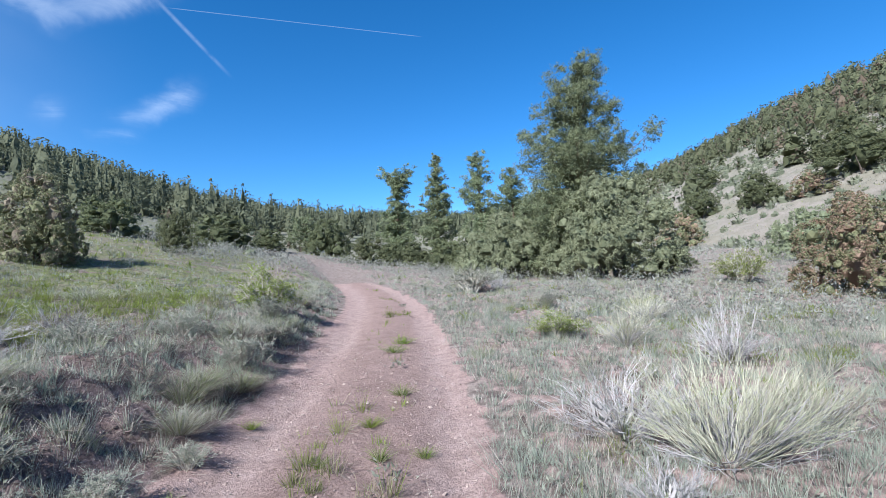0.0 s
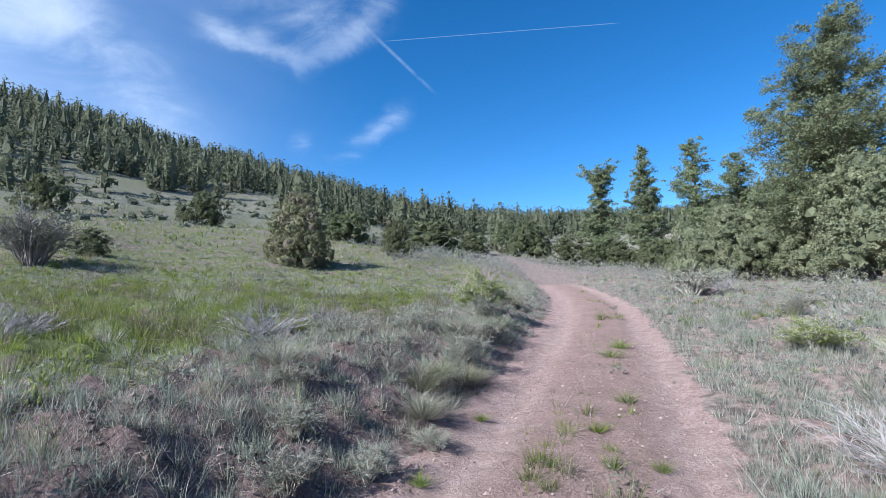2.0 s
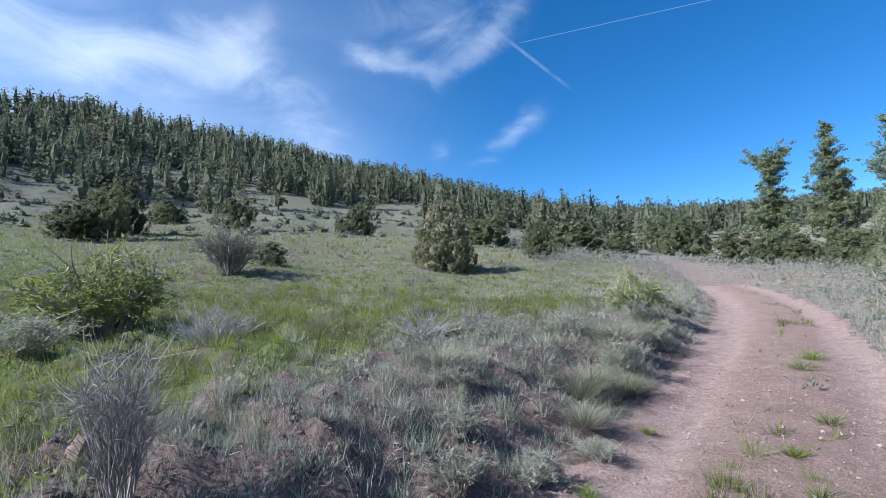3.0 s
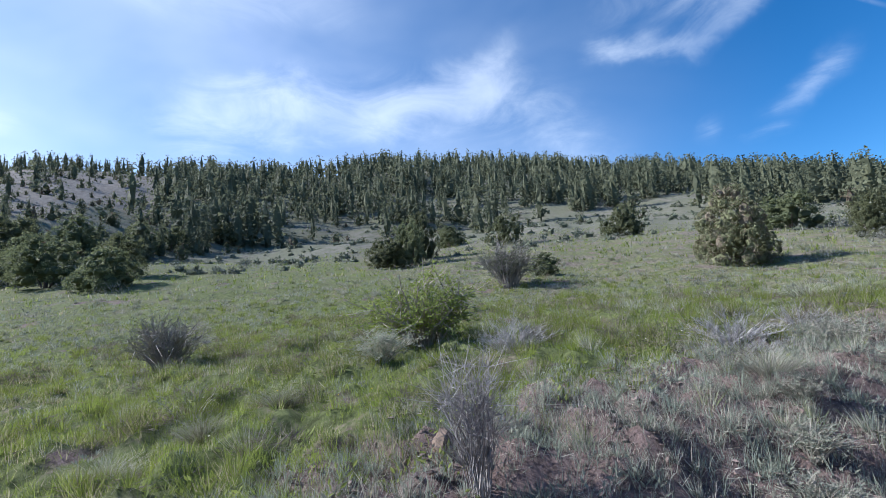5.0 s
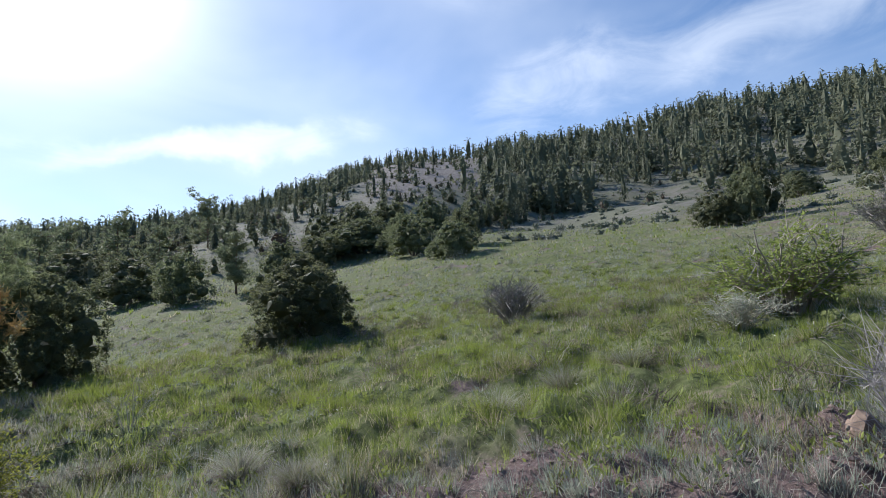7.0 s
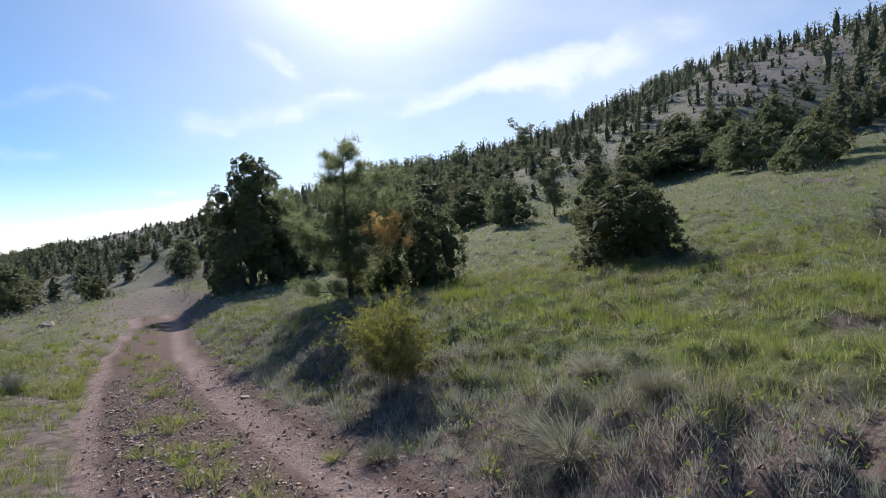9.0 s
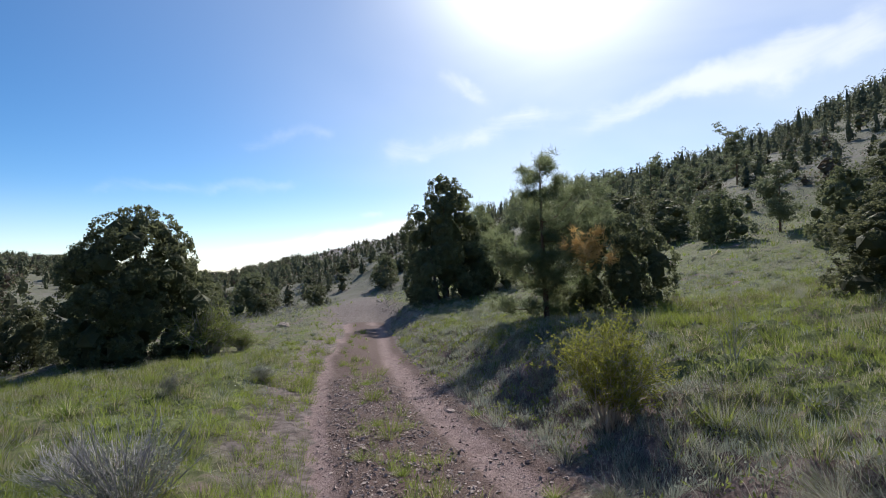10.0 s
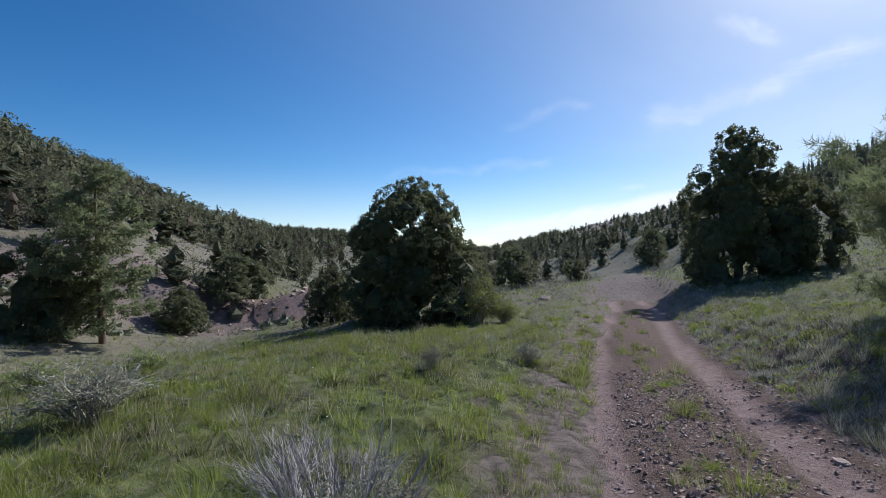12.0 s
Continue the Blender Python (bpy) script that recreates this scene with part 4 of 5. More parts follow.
def far_tree(rng, tall, grade):
    """A conifer or juniper for the slopes: small sprays of foliage in uneven tiers or lobes round a hidden body. grade: 0 nearest to 3 farthest."""
    if tall:
        slim, bare, broad = rng.uniform(0.45, 0.75), rng.uniform(0.03, 0.16), rng.uniform(0.25, 0.34)

        def girth(u):
            return broad * (1 - u ** 1.5) ** slim * (0.6 + 0.4 * np.minimum(1, u / 0.15)) + 0.004

        m, grain = ((420, 0.05), (320, 0.054), (120, 0.08), (50, 0.112))[grade]
        foot, top = bare, 0.985
    else:
        def girth(u):
            return 0.46 * np.sqrt(np.clip(1.02 - u ** 2.4, 0.01, 1)) * (0.72 + 0.28 * np.minimum(1, u / 0.3))

        m, grain = ((1500, 0.032), (260, 0.07), (95, 0.11), (40, 0.16))[grade]
        foot, top = 0.03, 0.86
    low = (0.1, 0.5) if tall else (0.2, 0.5)
    cv, cf = lumpy(*((6, 5) if grade < 2 else (4, 4)), girth, lambda u: foot + (top - 0.08 - foot) * u, rng, *low)
    t = rng.uniform(0, 1, m) ** (1.35 if tall else 0.85)
    b = rng.uniform(0, 6.283, m)
    turn, tiers = rng.uniform(0, 6, 3), rng.uniform(16, 26)
    knot = np.sin(3 * b + 9 * t + turn[0]) * np.sin(tiers * t + 2 * b + turn[1]) + 0.6 * np.sin(5 * b - 13 * t + turn[2])
    q = girth(t) * np.clip(0.8 + 0.2 * knot, 0.4, 1.15) * np.sqrt(rng.uniform(0.35, 1.15, m))
    p = np.stack([q * np.cos(b), q * np.sin(b), foot + (top - foot) * t + 0.15 * q], -1)
    n = unit(np.stack([np.cos(b), np.sin(b), 0.7 + 0 * t], -1) + rng.normal(size=(m, 3)) * 0.7)
    v, f = flakes(p, n, grain * rng.uniform(0.6, 1.35, m) * (1.2 - 0.65 * t), rng, 0.6)
    s = np.array([-0.06, 0.2])
    tv, tf = tubes(np.stack([s * 0, s * 0, s], -1)[None], np.array([[0.024, 0.02]]), 3)
    return merged((v, f), (cv, cf), (tv, tf))


def sage_dot(rng):
    """A low rounded shrub of a few sprays round a lumpy middle."""
    a = np.arange(5) * 1.2566
    v0 = np.stack([np.cos(a) * 0.4, np.sin(a) * 0.4, a * 0 + 0.3], -1) * rng.uniform(0.7, 1.2, (5, 1))
    v0 = np.concatenate([v0, v0 * np.array([0.8, 0.8, 0]) - np.array([0, 0, 0.1]), [[0, 0, 0.62]]])
    k = np.arange(5)
    n = (k + 1) % 5
    d = unit(sphere_dirs(22, rng) + np.array([0, 0, 0.7]))
    v1, f1 = spikes(d * np.array([0.34, 0.34, 0.5]), d, rng.uniform(0.2, 0.36, 22), rng.uniform(0.14, 0.24, 22), rng)
    return merged((v1, f1), (v0, np.concatenate([np.stack([k, n, n * 0 + 10], -1), np.stack([k + 5, n + 5, n], -1), np.stack([k + 5, n, k], -1)])))


def woods(name, label, mat, spots, tall, seed, near=105):
    rng = np.random.RandomState(seed)
    grades = [[far_tree(rng, tall, g) if near else sage_dot(rng) for _ in range(9)] for g in range(4)]
    vs, quads, tris, tones, n = [], [], [], [], 0
    ground = height(spots[:, 0], spots[:, 1])
    for (x, y, h), z in zip(spots, ground):
        away = math.hypot(x, y)
        v, f = grades[0 if away < near * 0.65 else 1 if away < near else 2 if away < near * 1.75 else 3][rng.randint(9)]
        t = rng.uniform(0, 6.283)
        c, s = np.cos(t), np.sin(t)
        wide = h * (rng.uniform(0.8, 1.35) if tall else rng.uniform(0.9, 1.35))
        vs.append(np.stack([(v[:, 0] * c - v[:, 1] * s) * wide + x, (v[:, 0] * s + v[:, 1] * c) * wide + y, v[:, 2] * h - 0.15 + z], -1))
        tones.append(np.full(len(v), rng.uniform()))
        for g in f:
            (tris if g.shape[1] == 3 else quads).append(g + n)
        n += len(v)
    return tagged(new(name, mesh_of(name, np.concatenate(vs), [np.concatenate(g) for g in (quads, tris) if g], mat, tone=np.concatenate(tones))), label, "woods", kind="stuff")


def sector(rng, b0, b1, r0, r1, count):
    """Random spots in a sector of bearings and distances, with how far up the hill each lies."""
    b, r = rng.uniform(b0, b1, count), np.sqrt(rng.uniform(r0 ** 2, r1 ** 2, count))
    x, y = -r * np.sin(np.radians(b)), r * np.cos(np.radians(b))
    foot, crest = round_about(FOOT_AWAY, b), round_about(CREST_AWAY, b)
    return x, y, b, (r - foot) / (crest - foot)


def scatter_woods():
    rng = np.random.RandomState(77)
    pines, scrub = [], []

    def keep(into, x, y, chance, lo, hi):
        k = rng.uniform(size=len(x)) < chance
        into.append(np.stack([x, y, lo + (hi - lo) * rng.uniform(0, 1, len(x)) ** 1.3], -1)[k])

    # the long wooded slope beside the meadow
    x, y, b, s = sector(rng, 10, 112, 85, 330, 7000)
    clump = waves(x, y, 55, 31, 3)
    edge = (1 - 0.9 * ease(28, 14, b) * ease(0.45, 0.2, s)) * ease(-0.06, 0.16, s + 0.16 * clump) * ease(1.05, 1.0, s) * (1 - 0.95 * open_slope(x, y))
    keep(pines, x, y, edge * (0.56 + 0.34 * clump) * ease(106, 97, b), 4.8, 12.0)
    keep(scrub, x, y, ease(-0.45, -0.05, s) * ease(1.0, 0.2, s) * (0.13 + 0.16 * clump), 1.4, 4.2)
    # the same slope further back: junipers low down, pines along the crest
    x, y, b, s = sector(rng, 97, 184, 42, 330, 7600)
    clump = waves(x, y, 45, 33, 3)
    open_ = 1 - 0.9 * open_slope(x, y)
    keep(pines, x, y, ease(0.25, 0.6, s) * ease(1.12, 1.02, s) * open_ * (0.6 + 0.35 * clump) * ease(172, 155, b) * ease(99, 107, b), 4.0, 8.5)
    keep(pines, x, y, ease(0.0, 0.1, s) * ease(0.5, 0.2, s) * (0.12 + 0.2 * clump) * ease(100, 118, b), 3.5, 6.0)
    keep(scrub, x, y, ease(-0.02, 0.08, s) * ease(1.1, 0.8, s) * open_ * (0.45 + 0.3 * clump) * ease(184, 174, b) * ease(99, 103, b), 1.6, 4.0)
    keep(scrub, x, y, open_slope(x, y) * 0.3, 0.8, 2.2)
    # head of the valley
    x, y, b, s = sector(rng, -14, 24, 95, 430, 5200)
    keep(pines, x, y, ease(0.2, 0.45, s) * ease(1.05, 1.0, s) * 0.75, 6.0, 11.0)
    # steep hill across the flat
    x, y, b, s = sector(rng, -48, -13, 40, 230, 1500)
    clump = waves(x, y, 30, 35, 3)
    keep(scrub, x, y, ease(0.2, 0.55, s + 0.25 * clump + 0.3 * ease(328, 318, b % 360)) * ease(1.12, 1.02, s) * (0.66 + 0.6 * clump), 2.8, 6.4)
    keep(scrub, x, y, ease(-0.1, 0.05, s) * ease(0.5, 0.3, s) * (0.05 + 0.1 * clump), 1.2, 2.6)
    hill, scrub = scrub[-2:], scrub[:-2]
    # hillside beyond the wash
    x, y, b, s = sector(rng, 178, 242, 26, 420, 3600)
    clump = waves(x, y, 26, 37, 3)
    keep(scrub, x, y, ease(0.12, 0.4, s + 0.15 * clump) * ease(1.12, 1.02, s) * (0.9 + 0.3 * clump), 2.8, 5.4)
    keep(scrub, x, y, ease(-0.1, 0.05, s) * ease(0.4, 0.2, s) * (0.12 + 0.15 * clump), 1.2, 2.6)
    x, y, b, s = sector(rng, 202, 242, 28, 140, 900)
    keep(scrub, x, y, ease(0.05, 0.3, s + 0.15 * waves(x, y, 20, 39, 2)) * ease(1.1, 1.0, s) * 0.85, 2.4, 4.6)
    x, y, b, s = sector(rng, 160, 208, 48, 420, 3200)
    keep(scrub, x, y, ease(-0.3, 0.0, s) * ease(1.05, 0.9, s) * 0.4 * (1 - 0.75 * open_slope(x, y)), 1.5, 3.6)
    return np.concatenate(pines), np.concatenate(scrub), np.concatenate(hill)


pine_spots, scrub_spots, hill_spots = scatter_woods()
woods("pine_forest", "dark green pine forest on the far slopes", M_FOREST, pine_spots, True, 5)
def slope_sage():
    """Low grey-green shrubs dotted over the open slopes."""
    rng = np.random.RandomState(78)
    out = []
    for b0, b1, r0, r1, count, size in ((-52, -14, 42, 190, 6500, 1.35), (20, 110, 40, 130, 2400, 1.1), (103, 118, 90, 260, 240, 1.4), (150, 182, 90, 320, 300, 1.6), (196, 240, 28, 110, 500, 1.0)):
        x, y, b, s = sector(rng, b0, b1, r0, r1, count)
        k = (s < 1.05) & (rng.uniform(size=count) < np.clip(0.35 + 0.5 * waves(x, y, 25, 61, 2), 0.1, 1))
        out.append(np.stack([x, y, size * rng.uniform(0.45, 1.2, count)], -1)[k])
    return np.concatenate(out)


woods("slope_sage", "low grey-green sage shrubs dotted over open slopes", M_SAGE_DOT, slope_sage(), False, 8, 0)
woods("hill_junipers", "rounded junipers crowding the steep hill", M_SCRUB, hill_spots, False, 9, 95)
woods("juniper_scrub", "scattered dark junipers on the hillsides", M_SCRUB, scrub_spots, False, 6, 75)
plant("juniper", FINE_JUNIPERS[0], "dark juniper with an orange dead bough behind the young pine", "tree", -7.8, -11.6, 2.6, 2.6, 0.7)
dead_bough = pine_meshes(71, 1.35, 1.1, 60, 26, 0.3, OPEN, 0.15, mat=M_ORANGE, clump=0.12)
bough = thing("dead_bough", "broken bough with orange dead needles hanging in a juniper", "branch", at=(-6.75, -10.6, 1.45))
part("needles", dead_bough["crown"], bough)
bough.rotation_euler = (0.4, 1.2, 0.6)

# ---- shrubs and bunch grass near the track ----
def tuft_mesh(seed, high, wide, count, mat, width=0.004, droop=0.9):
    """A bunch of arching blades from one foot."""
    rng = np.random.RandomState(seed)
    a, q = rng.uniform(0, 6.283, count), rng.uniform(0, 1, count) ** 0.7
    p = np.stack([np.cos(a) * q * wide * 0.14, np.sin(a) * q * wide * 0.14, q * 0 - 0.02], -1)
    d = unit(np.stack([np.cos(a) * q * wide * 0.8, np.sin(a) * q * wide * 0.8, np.full(count, high)], -1) + rng.normal(size=(count, 3)) * 0.08)
    v, f = blades(p, d, high * rng.uniform(0.6, 1.15, count), width * rng.uniform(0.7, 1.4, count), droop * q, rng)
    return {"blades": mesh_of("blades", v, f, mat)}


def broom_meshes(seed, high, wide, stems, mat, thick=0.004, spray=4, low=0.15, bend=0.05, key="twigwork"):
    """Stiff straight stems fanned out from one foot, each dividing near its end into a narrow spray."""
    rng = np.random.RandomState(seed)
    a = rng.uniform(0, 6.283, stems)
    q = np.sqrt(rng.uniform(0, 1, stems))
    tilt = q * (1.4 - low)
    d = np.stack([np.cos(a) * np.sin(tilt), np.sin(a) * np.sin(tilt), np.cos(tilt)], -1)
    reach = 1 / np.sqrt((np.sin(tilt) / (wide * 0.5)) ** 2 + (np.cos(tilt) / high) ** 2) * rng.uniform(0.6, 1.08, stems)
    foot = np.stack([np.cos(a) * q, np.sin(a) * q, q * 0], -1) * wide * 0.09 + rng.normal(size=(stems, 3)) * 0.015
    foot[:, 2] = -0.03
    s = np.linspace(0, 1, 4)
    main = foot[:, None] + d[:, None] * (reach[:, None] * s)[..., None]
    main[..., 2] += (np.sin(s * 1.57) * 0.12 * high) * np.sin(tilt)[:, None] * s
    main += rng.normal(size=main.shape) * bend * high * s[None, :, None]
    rings = [(main, thick * (1.15 - 0.6 * s)[None] * rng.uniform(0.6, 1.3, (stems, 1)))]
    k = np.repeat(np.arange(stems), spray)
    w = rng.uniform(0.35, 0.99, len(k)) * 3
    i = w.astype(int)
    start = main[k, i] + (main[k, i + 1] - main[k, i]) * (w - i)[:, None]
    grow = unit(d[k] + np.array([0, 0, 0.22]) + rng.normal(size=(len(k), 3)) * (0.13 + bend * 2))
    t = np.linspace(0, 1, 3)
    twig = start[:, None] + grow[:, None] * ((reach[k] * rng.uniform(0.1, 0.38, len(k)))[:, None] * t)[..., None]
    twig += rng.normal(size=twig.shape) * bend * 0.5 * high * t[None, :, None]
    rings.append((twig, thick * 0.62 * (1 - 0.5 * t)[None] * rng.uniform(0.7, 1.2, (len(k), 1))))
    v, f = merged(*[tubes(p, r, 3) for p, r in rings])
    return {key: mesh_of(key, v, f, mat)}


SAGE = [shrub_meshes(101 + i, 1.0, 1.0, 46, 2900, M_DEAD_TWIG, M_SAGE_LEAF, 0.042, 0.009, 0.6, 4) for i in range(3)]
DEAD_SAGE = [{**broom_meshes(111 + i, 1.0, 1.0, 75, M_BLEACHED, 0.0045, 9, 0.1, 0.06), **broom_meshes(115 + i, 0.45, 0.6, 9, M_BLEACHED, 0.02, 2, 0.0, 0.1, "stem")} for i in range(2)]
GREEN_BUSH = shrub_meshes(121, 1.0, 1.0, 50, 6200, M_DEAD_TWIG, M_LEAF, 0.036, 0.011, 0.55, 6, 0.2)
BUNCH = [{**tuft_mesh(131 + i, 0.95, 1.1, 520, M_BUNCH, 0.0052, 2.2), "thatch": tuft_mesh(136 + i, 0.7, 1.6, 420, M_THATCH, 0.0065, 2.8)["blades"]} for i in range(3)]
GREEN_TUFT = [{"tuft": tuft_mesh(141 + i, 0.75, 0.9, 150, M_GRASS, 0.011, 0.7)["blades"]} for i in range(3)]

def rabbitbrush(seed, high, wide, stems, label, x, y, turn=0.0):
    made = broom_meshes(seed, high, wide, stems, M_STRAW, 0.0025, 11, 0.25, bend=0.05)
    made.update(broom_meshes(seed + 40, high * 0.62, wide * 1.05, stems // 2, M_BLEACHED, 0.004, 6, 0.1, 0.09, "dead_stem"))
    plant("rabbitbrush", made, label, "shrub", x, y, turn=turn)


rabbitbrush(151, 0.76, 1.3, 130, "straw-coloured rabbitbrush with straight fanned stems beside the track", 1.76, 3.52)
rabbitbrush(152, 0.5, 0.9, 90, "smaller straw-coloured rabbitbrush in the grass", 2.74, 4.16)
rabbitbrush(153, 0.63, 1.0, 100, "straw-coloured rabbitbrush on the flat", 3.7, 10.35)
rabbitbrush(154, 0.6, 0.9, 90, "straw-coloured rabbitbrush on the flat", 2.4, 7.6)
DEAD = "grey dead sagebrush with bare twigs"
for i, (x, y, h, w) in enumerate([(1.25, 4.11, 0.7, 0.97), (3.22, 6.33, 0.75, 0.85), (1.13, 2.87, 0.33, 0.5), (-4.76, 5.81, 0.33, 0.8), (-4.15, 4.01, 0.42, 0.85), (-4.66, 4.6, 0.4, 1.0), (-6.06, 2.6, 0.43, 0.92), (-5.99, 2.45, 0.5, 0.8), (1.26, 18.8, 1.0, 0.9), (1.82, -5.98, 0.4, 0.7), (1.41, -6.2, 0.28, 0.4)]):
    plant("dead_sagebrush", DEAD_SAGE[i % 2], DEAD, "shrub", x, y, h, w, i * 1.9, "dead sagebrush")
SAGEBRUSH = "grey-green sagebrush with small pale leaves"
for i, (x, y, h, w) in enumerate([(0.29, 17.8, 0.96, 2.0), (-2.62, 5.89, 0.38, 0.7), (-2.53, 2.71, 0.24, 0.45), (-4.09, 5.33, 0.42, 0.8), (-6.6, 0.95, 0.43, 0.95), (4.22, -6.9, 0.55, 1.05), (1.77, -9.61, 0.37, 0.36), (0.55, -11.04, 0.3, 0.6), (-2.9, 7.4, 0.42, 0.8), (-2.25, 2.35, 0.26, 0.5), (-2.05, 2.9, 0.24, 0.45), (-2.9, 3.2, 0.2, 0.42), (-1.9, 3.6, 0.18, 0.4), (-3.6, 6.4, 0.36, 0.7), (-3.3, 8.6, 0.5, 0.9), (2.1, 12.5, 0.5, 0.9)]):
    plant("sagebrush", SAGE[i % 3], SAGEBRUSH, "shrub", x, y, h, w, i * 2.3, "sagebrush")
plant("sagebrush", {**broom_meshes(171, 0.6, 0.9, 90, M_BLEACHED, 0.0035, 8, 0.4, 0.03), "leaves": shrub_meshes(172, 0.55, 0.85, 40, 1800, M_DEAD_TWIG, M_SAGE_LEAF, 0.025, 0.004)["leaves"]}, "sagebrush with upright pale stems and sparse grey leaves", "shrub", 1.21, -5.26)
plant("sagebrush", shrub_meshes(173, 1.0, 1.0, 110, 3200, M_GREY_TWIG, M_SAGE_DOT, 0.035, 0.008, 0.6, 5), "large grey leafless-looking sagebrush in the meadow", "shrub", -18.0, 8.4, 1.9, 2.5)
plant("sagebrush", shrub_meshes(174, 1.0, 1.0, 110, 1800, M_GREY_TWIG, M_SAGE_DOT, 0.03, 0.008, 0.6, 5), "rounded grey sagebrush in the green meadow", "shrub", -10.4, -2.2, 0.98, 1.65)
plant("bush", GREEN_BUSH, "leafy green bush with pale grey stems in the meadow", "shrub", -7.59, 1.79, 1.22, 1.95)
plant("bush", GREEN_BUSH, "olive green bush at the edge of the track", "shrub", -3.8, 9.62, 1.05, 1.3, 2.0)
plant("bush", GREEN_BUSH, "low green bush in the grass", "shrub", 1.55, 8.47, 0.45, 1.0, 1.0)
plant("bush", GREEN_BUSH, "dark green bush under the juniper", "shrub", 1.5, -19.4, 0.95, 1.15, 4.0)
plant("bush", GREEN_BUSH, "broad olive green bush growing against the big juniper", "shrub", 2.5, -19.1, 1.64, 2.4, 2.0)
plant("bush", GREEN_BUSH, "low green plant at the edge of the bench", "shrub", 7.06, -8.75, 0.4, 0.85, 3.0)
plant("bush", GREEN_BUSH, "low green plant at the edge of the bench", "shrub", 6.09, -9.62, 0.4, 0.75, 5.0)
plant("bush", GREEN_BUSH, "yellowish green shrub on the flat", "shrub", 9.8, 18.2, 1.2, 2.0, 5.0)
plant("bush", shrub_meshes(161, 1.15, 1.12, 65, 15000, M_DEAD_TWIG, M_LEAF_YELLOW, 0.032, 0.007, 0.68, 7), "bright yellow-green leafy bush on the bank", "shrub", -2.98, -5.7)
plant("dry_stalks", {**shrub_meshes(162, 0.86, 0.5, 26, 0, M_BLEACHED, M_SAGE_LEAF, thick=0.0045, upright=0.85, forks=22, fork=0.16), **broom_meshes(165, 0.5, 0.4, 6, M_GREY_TWIG, 0.008, 2, 0.9, 0.05, "stem")}, "upright dry grey shrub with thin bare stems", "shrub", -2.95, 0.74)
plant("dry_stalks", shrub_meshes(163, 0.62, 0.6, 10, 60, M_DEAD_TWIG, M_SAGE_LEAF, 0.03, 0.005, 0.6, 4), "thin twiggy dead bush in the grass", "shrub", -4.75, -5.8)
plant("dry_stalks", shrub_meshes(164, 0.45, 0.75, 16, 500, M_DEAD_TWIG, M_LEAF, 0.03, 0.004, 0.6, 5), "thin green twiggy plant in the meadow", "shrub", -5.84, -1.15)
BUNCHGRASS = "arching clump of pale bunch grass over a skirt of dead blades"
for i, (x, y, h, w) in enumerate([(-2.57, 4.65, 0.4, 0.7), (-2.55, 4.9, 0.34, 0.6), (-3.88, 11.84, 0.6, 0.8), (-8.04, 10.6, 0.55, 1.3), (-2.81, -3.34, 0.3, 0.5), (-2.61, -2.9, 0.36, 0.6), (-3.22, -2.61, 0.25, 0.4), (-1.97, -4.31, 0.2, 0.35), (-3.5, -3.3, 0.3, 0.45), (-5.7, -0.3, 0.3, 0.45), (-5.2, -0.95, 0.34, 0.5), (-4.6, -1.5, 0.3, 0.5), (-2.2, 4.0, 0.3, 0.55), (-2.35, 5.4, 0.33, 0.6), (-2.9, 6.6, 0.4, 0.7), (-3.3, 3.4, 0.33, 0.6), (-3.0, 7.9, 0.4, 0.7)]):
    plant("bunch_grass", BUNCH[i % 3], BUNCHGRASS, "grass", x, y, h, w, i * 1.3, "bunch grass clumps")
for i, (x, y, h, w) in enumerate([(2.77, -8.75, 0.38, 0.45), (-1.8, 4.4, 0.12, 0.22), (-1.72, 3.05, 0.14, 0.25), (-0.55, 3.6, 0.16, 0.25), (-0.25, 3.75, 0.13, 0.22), (-0.95, 3.5, 0.14, 0.2), (-0.6, 5.2, 0.16, 0.35), (-0.75, 4.3, 0.14, 0.3), (-1.0, 7.4, 0.2, 0.5), (-0.95, 8.2, 0.2, 0.45), (-0.75, -5.5, 0.16, 0.25), (-0.5, -6.1, 0.15, 0.3), (-0.85, -7.2, 0.14, 0.3), (-1.2, -10.1, 0.15, 0.4), (-2.1, -7.2, 0.14, 0.3), (-1.75, -4.7, 0.16, 0.3)]):
    plant("green_tuft", GREEN_TUFT[i % 3], "small fresh green grass tuft on bare dirt", "grass", x, y, h, w, i * 1.1, "green tufts on the track")

